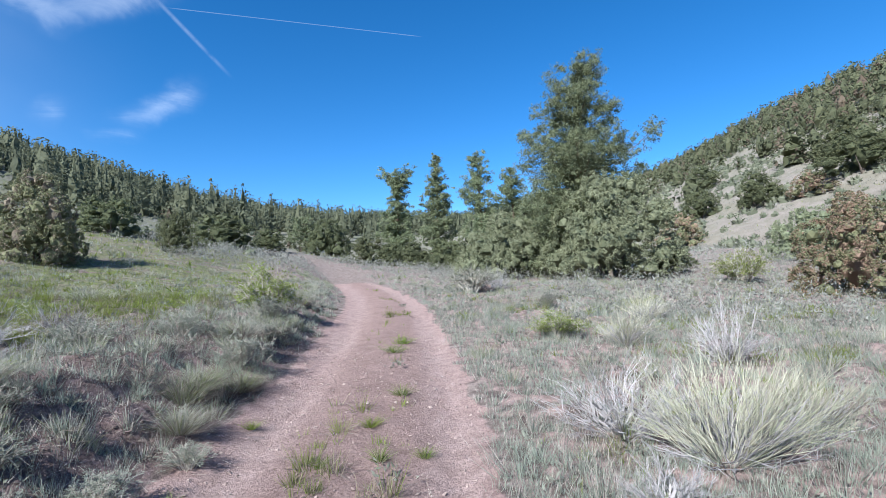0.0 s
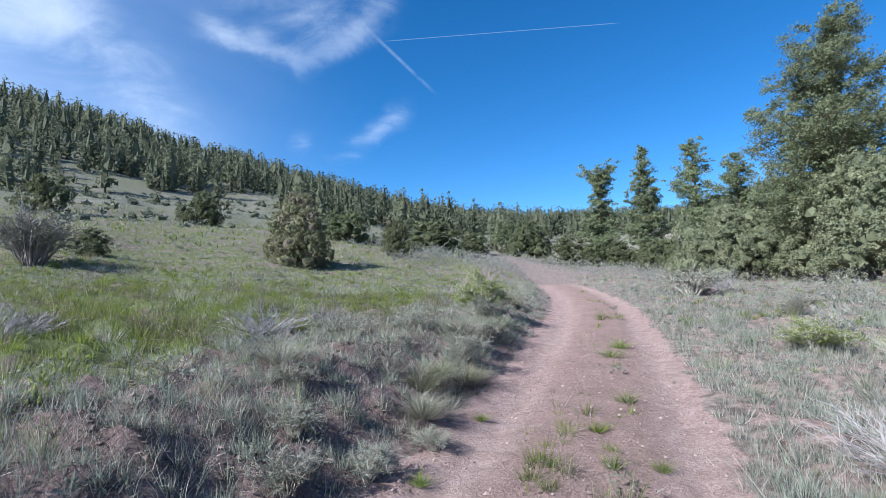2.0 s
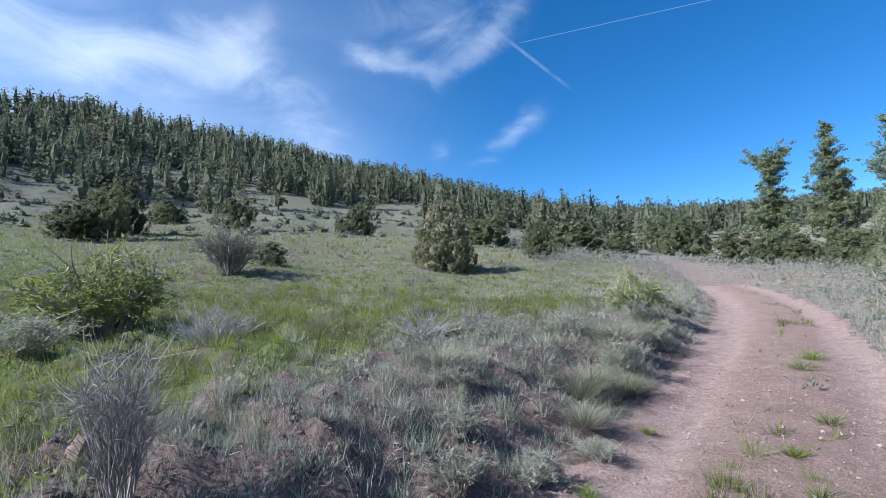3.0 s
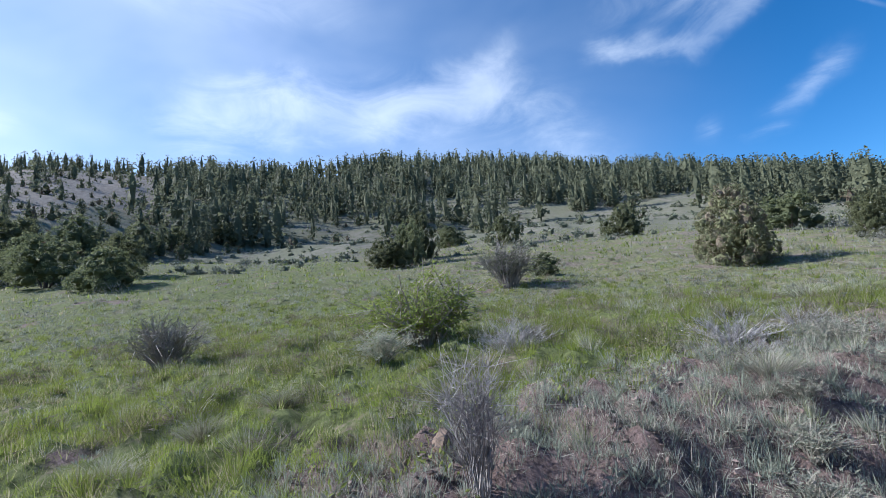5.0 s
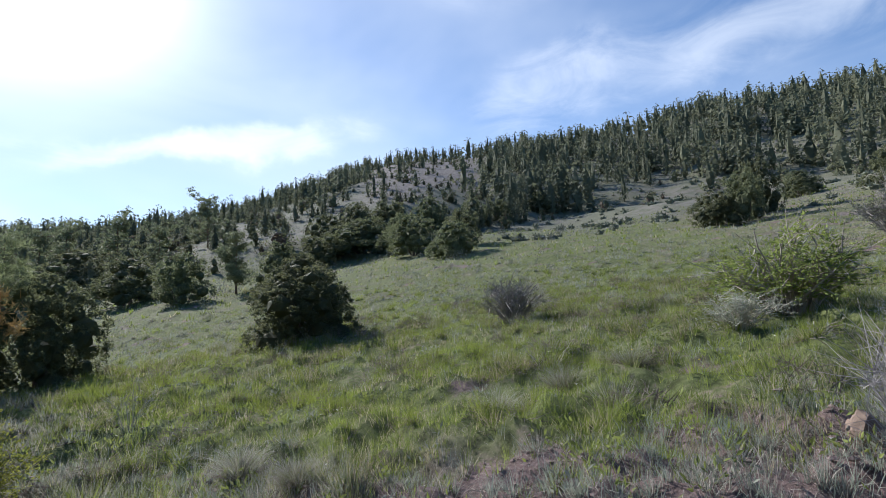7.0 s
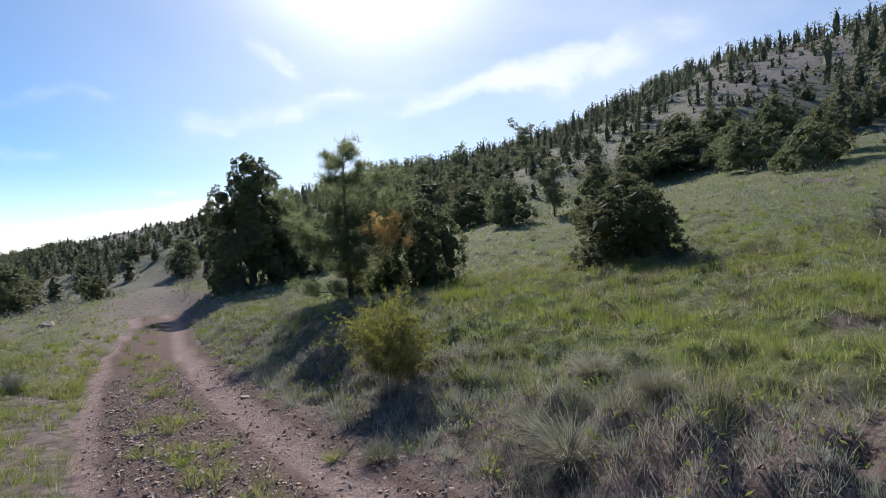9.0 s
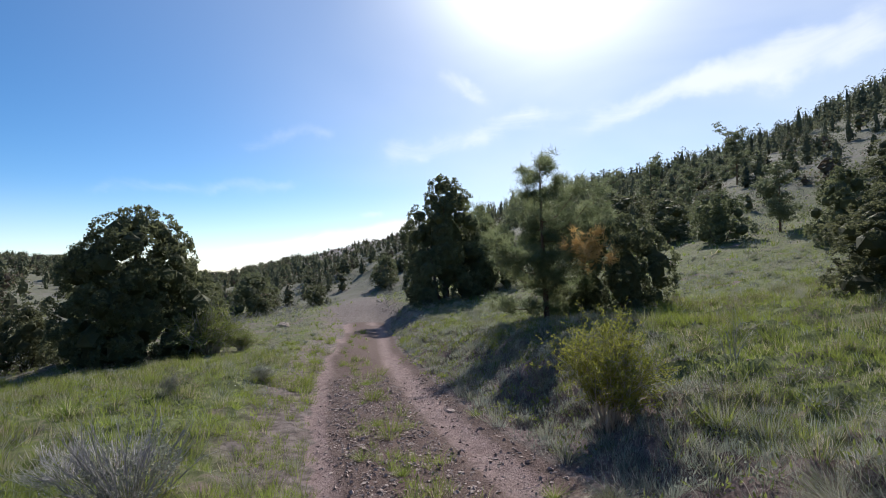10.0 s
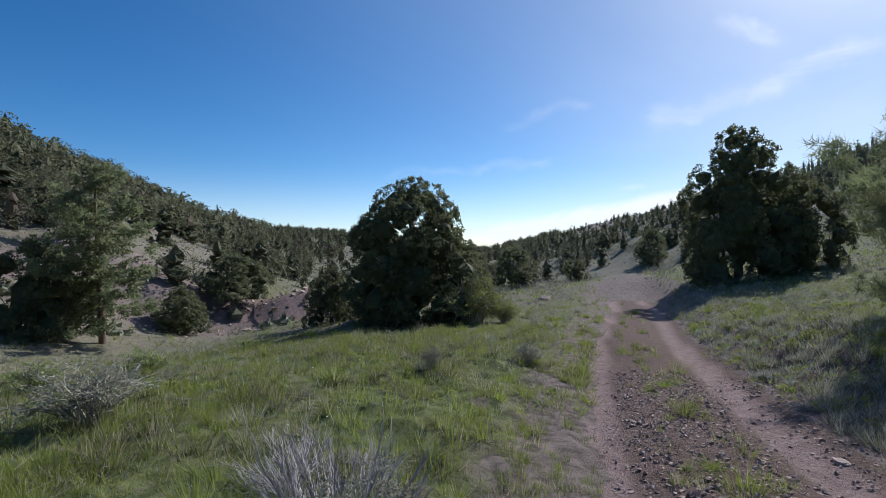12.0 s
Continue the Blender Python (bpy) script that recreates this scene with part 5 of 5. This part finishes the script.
# ---- grass, herbs, litter and stones (uncountable) ----
def cover(x, y):
    """Chance of meadow grass, pale grass, herbs and litter at a spot."""
    off, r = track_offset(x, y), np.hypot(x, y)
    free_off = ragged_offset(x, y)
    bare = ease(0.6, 0.76, waves(x, y, 1.7, 41, 3) * 0.5 + 0.5)
    on_track = np.where(off > 0, ease(1.06, 0.94, free_off + 0.21 * ease(-1, -4, y)), ease(-1.35, -1.1, off))
    strip = ease(0.55, 0.25, np.abs(off)) * ease(0.44, 0.64, waves(x, y, 0.9, 43, 2) * 0.5 + 0.5) * np.interp(y, [-3, 0], [0.8, 0.4])
    bank = ease(-1.2, -1.6, off) * ease(np.interp(y, [-12, -7, -2, 2], [-6.5, -4.5, -3.0, -4.2]), np.interp(y, [-12, -7, -2, 2], [-4.5, -3.0, -2.0, -3.0]), off) * ease(-32, -24, y)
    free = (1 - on_track) * (1 - 0.75 * bare) + strip * on_track
    meadow = np.clip(ease(np.interp(y, [-2, 2], [-1.7, -2.4]), np.interp(y, [-2, 2], [-2.6, -4.0]), off) + 0.9 * ease(0.76, 0.95, off) * ease(-1, -4, y) + 0.55 * ease(1.3, 2.0, off) * ease(-4, -1, y) * ease(0.0, 0.5, waves(x, y, 3.0, 46, 2)) + 0.8 * strip, 0, 1)
    meadow = meadow * (0.5 + 0.5 * ease(-0.3, 0.5, waves(x, y, 4.5, 45, 3))) * (1 - 0.35 * ease(11, 20, r))
    pale = np.clip(1.0 * ease(0.9, 1.2, off) * ease(-4, -1, y) + 0.75 * bank + (0.2 + 0.25 * ease(11, 20, r)) * ease(-3, -6, off) + 0.2 * ease(1, 3, off), 0, 1)
    return free * meadow * (1 - 0.4 * bank), free * pale, bank, on_track


def spread(rng, r0, r1, count):
    a, r = rng.uniform(0, 6.283, count), np.sqrt(rng.uniform(r0 ** 2, r1 ** 2, count))
    seen = (np.abs((np.degrees(a) % 360) - 84) > 34) | (rng.uniform(size=count) < 0.4) | (r < 3.5)
    a, r = a[seen], r[seen]
    x, y = r * np.sin(a), r * np.cos(a) - 1.2
    return x, y, r


def tufted(rng, x, y, per, spread_by):
    n = len(x)
    X = np.repeat(x, per) + rng.normal(size=n * per) * np.repeat(spread_by, per)
    Y = np.repeat(y, per) + rng.normal(size=n * per) * np.repeat(spread_by, per)
    lean = np.stack([X - np.repeat(x, per), Y - np.repeat(y, per)], -1) / np.repeat(spread_by, per)[:, None]
    return X, Y, lean


def sward(name, label, mat, which, rings, seed):
    """One kind of grass, in tufts, finer and denser near the track."""
    rng = np.random.RandomState(seed)
    pieces = []
    for r0, r1, count, per, long, width, fine in rings:
        x, y, r = spread(rng, r0, r1, count)
        keep = rng.uniform(size=len(x)) < cover(x, y)[which]
        x, y, r = x[keep], y[keep], r[keep]
        size = long * rng.uniform(0.6, 1.3, len(x))
        X, Y, lean = tufted(rng, x, y, per, size * 0.22)
        p = np.stack([X, Y, height(X, Y) - 0.01], -1)
        d = unit(np.concatenate([lean * 0.3, np.ones((len(X), 1))], -1) + rng.normal(size=(len(X), 3)) * 0.16)
        L = np.repeat(size, per) * rng.uniform(0.55, 1.2, len(X))
        W = width * rng.uniform(0.7, 1.4, len(X))
        pieces.append(blades(p, d, L, W, 0.45, rng) if fine else spikes(p, d, L, W, rng))
    v, f = merged(*pieces)
    return tagged(new(name, mesh_of(name, v, f, mat)), label, "grass", kind="stuff")


sward("meadow_grass", "fresh green meadow grass", M_GRASS, 0, [(1.2, 5, 7000, 7, 0.14, 0.0036, True), (1.2, 6, 24000, 12, 0.105, 0.0046, False), (6, 12, 34000, 10, 0.12, 0.007, False), (12, 26, 38000, 8, 0.14, 0.013, False), (26, 70, 28000, 4, 0.26, 0.06, False)], 201)
sward("pale_grass", "thin grey-green grass with dry blades", M_GRASS_PALE, 1, [(1.2, 5, 7000, 7, 0.15, 0.0034, True), (1.2, 6, 20000, 11, 0.11, 0.0042, False), (6, 12, 26000, 9, 0.13, 0.007, False), (12, 26, 30000, 9, 0.15, 0.012, False), (26, 60, 22000, 5, 0.2, 0.034, False)], 202)


def litter():
    """Dead twigs and dry stems lying on the bank."""
    rng = np.random.RandomState(203)
    x, y, r = spread(rng, 1.5, 11, 330000)
    keep = rng.uniform(size=len(x)) < np.maximum(cover(x, y)[2], ease(-1.1, -1.4, track_offset(x, y)) * ease(-3.6, -2.6, track_offset(x, y)) * 0.8) * (0.35 + 0.65 * ease(-0.2, 0.4, waves(x, y, 1.1, 47, 2))) + 0.02
    x, y = x[keep], y[keep]
    d = unit(np.concatenate([rng.normal(size=(len(x), 2)), rng.uniform(0.0, 0.9, (len(x), 1))], -1))
    v, f = spikes(np.stack([x, y, height(x, y) + 0.005], -1), d, rng.uniform(0.03, 0.13, len(x)), rng.uniform(0.0015, 0.0035, len(x)), rng)
    return tagged(new("dead_stems", mesh_of("dead_stems", v, f, M_DEAD_TWIG)), "dry grey stems littering the bank", "litter", kind="stuff")


litter()


def tussocks(name, label, mat, seed, count, r0, r1, chance, per, tall, width):
    """Uncounted bunches of arching blades."""
    rng = np.random.RandomState(seed)
    x, y, r = spread(rng, r0, r1, count)
    keep = rng.uniform(size=len(x)) < chance(x, y)
    x, y, r = x[keep], y[keep], r[keep]
    size = tall * rng.uniform(0.5, 1.4, len(x))
    X, Y, lean = tufted(rng, x, y, per, size * 0.2)
    p = np.stack([X, Y, height(X, Y) - 0.01], -1)
    d = unit(np.concatenate([lean * 0.45, np.ones((len(X), 1))], -1) + rng.normal(size=(len(X), 3)) * 0.1)
    v, f = spikes(p, d, np.repeat(size, per) * rng.uniform(0.6, 1.1, len(X)), width * (1 + 0.12 * np.repeat(r, per)), rng)
    return tagged(new(name, mesh_of(name, v, f, mat)), label, "grass", kind="stuff")


tussocks("dry_tussocks", "pale dry tussocks among the grass", M_BUNCH, 241, 6000, 2.0, 30, lambda x, y: (1 - cover(x, y)[3]) * (0.16 + 0.5 * cover(x, y)[2] + 0.2 * ease(0.1, 0.6, waves(x, y, 5.0, 55, 2))), 95, 0.24, 0.0028)
tussocks("lush_tussocks", "tall bright green grass tussocks", M_GRASS, 242, 11000, 2.0, 22, lambda x, y: cover(x, y)[0] * 0.5 * ease(-0.1, 0.5, waves(x, y, 3.4, 57, 2)), 70, 0.22, 0.0036)

tussocks("flat_tussocks", "tall grey-green grass on the flat beside the track", M_GRASS_PALE, 243, 9000, 2.0, 15, lambda x, y: (1 - cover(x, y)[3]) * ease(1.05, 1.5, track_offset(x, y)) * ease(-2, 0, y) * (0.25 + 0.5 * ease(-0.3, 0.4, waves(x, y, 1.6, 58, 2))), 30, 0.26, 0.0036)


def clumps(name, label, mat, seed, count, r0, r1, chance, tall, green, dead):
    """Grass clumps with upright blades over a drooping skirt of last year's thatch."""
    rng = np.random.RandomState(seed)
    x, y, r = spread(rng, r0, r1, count)
    keep = rng.uniform(size=len(x)) < chance(x, y)
    x, y, r = x[keep], y[keep], r[keep]
    size = tall * rng.uniform(0.5, 1.5, len(x))
    for which, per, wide, lean_by, long, m in ((name, green, 0.16, 0.35, 1.0, mat), (name + "_thatch", dead, 0.22, 1.5, 0.85, M_THATCH)):
        X, Y, lean = tufted(rng, x, y, per, size * wide)
        S, R = np.repeat(size, per), np.repeat(r, per)
        lift = 0 if which == name else 0.25 * S
        p = np.stack([X, Y, height(X, Y) - 0.01 + lift * rng.uniform(0, 1, len(X))], -1)
        up = np.ones((len(X), 1)) if which == name else rng.uniform(-0.3, 0.9, (len(X), 1))
        d = unit(np.concatenate([lean * lean_by, up], -1) + rng.normal(size=(len(X), 3)) * 0.14)
        v, f = spikes(p, d, S * long * rng.uniform(0.5, 1.15, len(X)), 0.003 * (1 + 0.15 * R), rng)
        tagged(new(which, mesh_of(which, v, f, m)), label if which == name else "brown dead skirts of grass clumps", "grass", kind="stuff")


clumps("bank_clumps", "tufts of grey-green grass on the banks", M_GRASS_PALE, 244, 27000, 1.8, 15, lambda x, y: cover(x, y)[2] * (0.3 + 0.6 * ease(-0.3, 0.4, waves(x, y, 1.4, 60, 2))), 0.14, 42, 40)
clumps("meadow_clumps", "fresh green grass clumps in the meadow", M_GRASS, 245, 42000, 2.0, 16, lambda x, y: cover(x, y)[0] * (0.12 + 0.6 * ease(0.0, 0.5, waves(x, y, 2.2, 62, 2))), 0.2, 34, 20)


def mounds(name, label, mat, seed, count, r1, chance, per):
    """Low heaps of matted dead grass and twigs that stand up from the meadow and throw shadows."""
    rng = np.random.RandomState(seed)
    x, y, r = spread(rng, 2.6, r1, count)
    keep = rng.uniform(size=len(x)) < chance(x, y)
    x, y = x[keep], y[keep]
    size = rng.uniform(0.16, 0.42, len(x))
    X, Y, lean = tufted(rng, x, y, per, size * 0.42)
    S = np.repeat(size, per)
    crown = np.clip(1 - 0.3 * (lean ** 2).sum(1), 0, 1) * S * 0.55
    p = np.stack([X, Y, height(X, Y) + crown * np.sqrt(rng.uniform(0.05, 1, len(X)))], -1)
    d = unit(np.concatenate([lean * 0.5, rng.uniform(-0.25, 0.8, (len(X), 1))], -1) + rng.normal(size=(len(X), 3)) * 0.45)
    v, f = spikes(p, d, S * rng.uniform(0.25, 0.6, len(X)), 0.006 * rng.uniform(0.7, 1.5, len(X)), rng)
    return tagged(new(name, mesh_of(name, v, f, mat)), label, "grass", kind="stuff")


mounds("dead_mats", "matted brown heaps of dead grass and twigs in the meadow", M_THATCH, 246, 2600, 17, lambda x, y: (1 - cover(x, y)[3]) * ease(-1.6, -2.4, track_offset(x, y)) * (0.1 + 0.4 * ease(0.0, 0.5, waves(x, y, 3.0, 66, 2))), 150)


def low_plants(name, label, mat, seed, count, r1, leaf, chance, tall):
    """Small leafy plants, each a rosette of leaves."""
    rng = np.random.RandomState(seed)
    x, y, r = spread(rng, 1.3, r1, count)
    keep = rng.uniform(size=len(x)) < chance(x, y)
    x, y, r = x[keep], y[keep], r[keep]
    per = 26
    size = tall * rng.uniform(0.5, 1.4, len(x))
    X, Y, lean = tufted(rng, x, y, per, size * 0.5)
    up = rng.uniform(0, 1, len(X)) * np.repeat(size, per)
    p = np.stack([X, Y, height(X, Y) + up * 0.8], -1)
    d = unit(np.concatenate([lean * 0.5, np.full((len(X), 1), 0.8)], -1) + rng.normal(size=(len(X), 3)) * 0.5)
    scale = leaf * (1 + 0.06 * np.repeat(r, per))
    v, f = kites(p, d, scale * rng.uniform(0.7, 1.4, len(X)), scale * 0.4, rng)
    return tagged(new(name, mesh_of(name, v, f, mat)), label, "plants", kind="stuff")


low_plants("meadow_herbs", "bright green leafy herbs among the grass", M_LEAF, 211, 7000, 20, 0.04, lambda x, y: cover(x, y)[0] * ease(0.0, 0.6, waves(x, y, 3.1, 51, 2)) + 0.8 * np.maximum(cover(x, y)[2], ease(-1.1, -1.5, track_offset(x, y)) * ease(-3.6, -2.6, track_offset(x, y))) * (y < 1), 0.13)
low_plants("young_sage", "low grey-green sage clumps on the bank and flat", M_SAGE_LEAF, 212, 6500, 22, 0.035, lambda x, y: np.clip(cover(x, y)[2] * 0.55 + cover(x, y)[1] * 0.4 + 0.06 * (1 - cover(x, y)[3]) + 0.3 * ease(0.45, 0.2, np.abs(track_offset(x, y))) * ease(0.0, 0.5, waves(x, y, 1.3, 59, 2)) * (y > 0), 0, 1), 0.12)


def far_sage():
    """Grey sage on the open flat, beyond the bend and on the lower slopes."""
    rng = np.random.RandomState(221)
    x, y, b, s = (np.concatenate(p) for p in zip(sector(rng, -60, 250, 20, 110, 5600), sector(rng, -60, -12, 35, 190, 4200), sector(rng, 20, 60, 40, 120, 2200), sector(rng, 25, 145, 9, 60, 1500), sector(rng, -14, 32, 24, 60, 1500), sector(rng, -48, 4, 8, 34, 420), sector(rng, 150, 190, 24, 80, 900)))
    off = track_offset(x, y)
    belt = ease(24, 30, np.hypot(x, y)) * ease(62, 48, np.hypot(x, y)) * (((b > -25) & (b < 32)) * 0.9)
    slope = open_slope(x, y) * 0.8 + 0.16 * ease(-0.7, -0.1, s) * ((b > 20) & (b < 150))
    wash = 0.35 * ((b > 190) & (b < 250)) + 0.6 * ((b > 150) & (b <= 190)) * ease(22, 30, np.hypot(x, y))
    flat = 0.45 * ((b < 4) & (b > -48)) * ease(7, 10, np.hypot(x, y)) * ease(36, 30, np.hypot(x, y))
    dry = 0.6 * ((b < -12) & (b > -60)) * ease(-0.8, -0.2, s)
    r = np.hypot(x, y)
    dotted = 0.4 * ((b > 25) & (b < 145)) * ease(9, 14, r) * ease(75, 60, r) * ease(0.0, 0.5, waves(x, y, 9.0, 63, 2))
    keep = (rng.uniform(size=len(x)) < np.clip(belt + slope + wash + dry + dotted + flat, 0, 1)) & (np.abs(off) > 1.8)
    x, y = x[keep], y[keep]
    size = rng.uniform(0.4, 0.95, len(x))
    near = np.hypot(x, y) < 34
    pieces = []
    for pick, per, fine in ((near, 80, 0.45), (~near, 24, 1.0)):
        pieces.append(sage_sprays(rng, x[pick], y[pick], size[pick], per, fine))
    v, f = merged(*pieces)
    return tagged(new("sage_scrub", mesh_of("sage_scrub", v, f, M_SAGE_FAR)), "grey sagebrush scrub on the open ground", "scrub", kind="stuff")


def sage_sprays(rng, x, y, size, per, fine):
    """Rounded heaps of small upright sprays."""
    X, Y, lean = tufted(rng, x, y, per, size * 0.42)
    lift = np.clip(1 - 0.25 * (lean ** 2).sum(1), 0.05, 1) * np.repeat(size, per) * rng.uniform(0.2, 0.9, len(X))
    p = np.stack([X, Y, height(X, Y) + lift], -1)
    d = unit(np.concatenate([lean * 0.8, np.full((len(X), 1), 0.7)], -1) + rng.normal(size=(len(X), 3)) * 0.45)
    return spikes(p, d, np.repeat(size, per) * rng.uniform(0.13, 0.3, len(X)) * fine, np.repeat(size, per) * 0.088 * fine, rng)


far_sage()


def stones(name, label, seed, count, r1, small, big, chance, power=3.0, mat=None):
    rng = np.random.RandomState(seed)
    x, y, r = spread(rng, 1.0, r1, count)
    keep = rng.uniform(size=len(x)) < chance(x, y)
    x, y = x[keep], y[keep]
    n = len(x)
    size = small + (big - small) * rng.uniform(0, 1, n) ** power
    oct_v = np.array([[1, 0, 0], [0, 1, 0], [-1, 0, 0], [0, -1, 0], [0, 0, 0.8], [0, 0, -0.8]], float)
    oct_f = np.array([[0, 1, 4], [1, 2, 4], [2, 3, 4], [3, 0, 4], [1, 0, 5], [2, 1, 5], [3, 2, 5], [0, 3, 5]])
    a = rng.uniform(0, 6.283, n)
    v = oct_v[None] * rng.uniform(0.6, 1.15, (n, 6, 1)) * size[:, None, None] * np.array([1, 0.8, 0.62]) + rng.normal(size=(n, 6, 3)) * size[:, None, None] * 0.22
    c, s = np.cos(a)[:, None], np.sin(a)[:, None]
    v = np.stack([v[..., 0] * c - v[..., 1] * s, v[..., 0] * s + v[..., 1] * c, v[..., 2]], -1)
    v += np.stack([x, y, height(x, y) + size * 0.15], -1)[:, None]
    f = (np.arange(n)[:, None, None] * 6 + oct_f).reshape(-1, 3)
    return tagged(new(name, mesh_of(name, v.reshape(-1, 3), f, mat or M_STONE)), label, "stones", kind="stuff")


stones("gravel", "small pinkish stones strewn over the track", 231, 110000, 10, 0.005, 0.024, lambda x, y: cover(x, y)[3] * (0.3 + 0.9 * ease(-2, -4, y) * ease(0.62, 0.4, np.abs(track_offset(x, y) - 0.05))), 2.2)
stones("track_shingle", "dark shingle down the middle of the track", 233, 150000, 10, 0.007, 0.03, lambda x, y: ease(-1.5, -3.5, y) * (0.25 * cover(x, y)[3] + 0.75 * ease(0.62, 0.4, np.abs(track_offset(x, y))) + 0.35 * ease(-0.9, -1.0, track_offset(x, y)) * ease(-1.7, -1.3, track_offset(x, y))), 2.0)
stones("clods", "brown clods of earth on the cut bank", 232, 150000, 12, 0.006, 0.034, lambda x, y: cover(x, y)[2] * (0.15 + 0.75 * ease(-0.2, 0.4, waves(x, y, 1.3, 49, 2))), 2.0, M_CLOD)

stones("bank_rubble", "pinkish rubble on the eroded bank of the wash", 234, 40000, 46, 0.05, 0.32, lambda x, y: wash_bank(x, y) * 0.7, 2.5)


# ---- single stones ----
def boulder(seed, x, y, size, label, flat=0.6, mat=M_STONE):
    rng = np.random.RandomState(seed)
    bm = bmesh.new()
    bmesh.ops.create_icosphere(bm, subdivisions=3, radius=1.0)
    for p in bm.verts:
        p.co *= 1 + 0.28 * noise.noise(p.co * 1.6 + Vector((seed, 0, 0))) + 0.1 * noise.noise(p.co * 4.0)
        p.co = Vector((p.co.x * size[0] / 2, p.co.y * size[0] / 2.4, p.co.z * size[1] * flat))
    me = bpy.data.meshes.new("rock")
    bm.to_mesh(me)
    bm.free()
    me.materials.append(mat)
    ob = new("rock", me)
    ob.matrix_basis = Matrix.LocRotScale((x, y, float(height(x, y)) + size[1] * 0.12), Euler((0.1, 0.15, seed)), None)
    return tagged(ob, label, "rock")


boulder(1, 0.87, 18.7, (0.5, 0.3), "rounded pinkish boulder beside grey sagebrush")
boulder(2, 0.16, -31.0, (0.8, 0.4), "pale grey boulder at the edge of the track")
boulder(3, -1.92, -7.64, (0.13, 0.04), "flat pale stone at the edge of the track")
boulder(4, -3.4, 0.7, (0.17, 0.2), "squarish brown rock half hidden in the grass", 0.6, M_BROWN_STONE)


def flowers(name, label, mat, seed, count, chance, size):
    """Tiny open flowers on short stalks."""
    rng = np.random.RandomState(seed)
    x, y, r = spread(rng, 2.0, 11, count)
    keep = rng.uniform(size=len(x)) < chance(x, y)
    x, y = x[keep], y[keep]
    base = np.stack([x, y, height(x, y)], -1)
    top = base + np.stack([rng.normal(size=len(x)) * 0.02, rng.normal(size=len(x)) * 0.02, rng.uniform(0.06, 0.2, len(x))], -1)
    a = np.arange(5) * 2 * np.pi / 5
    ring = np.stack([np.cos(a), np.sin(a), a * 0 + 0.25], -1) * size
    v, f = kites(np.repeat(top, 5, 0), unit(np.tile(ring, (len(x), 1)) + rng.normal(size=(len(x) * 5, 3)) * size * 0.3), size, size * 0.7, rng)
    return tagged(new(name, mesh_of(name, v, f, mat)), label, "flowers", kind="stuff")


flowers("white_flowers", "tiny white flowers in the grass", M_PETAL, 251, 1600, lambda x, y: cover(x, y)[0] * ease(0.1, 0.6, waves(x, y, 2.5, 71, 2)), 0.011)
flowers("yellow_flowers", "tiny yellow flowers in the grass", M_PETAL_YELLOW, 252, 500, lambda x, y: cover(x, y)[0] * ease(0.2, 0.7, waves(x, y, 2.5, 72, 2)), 0.01)
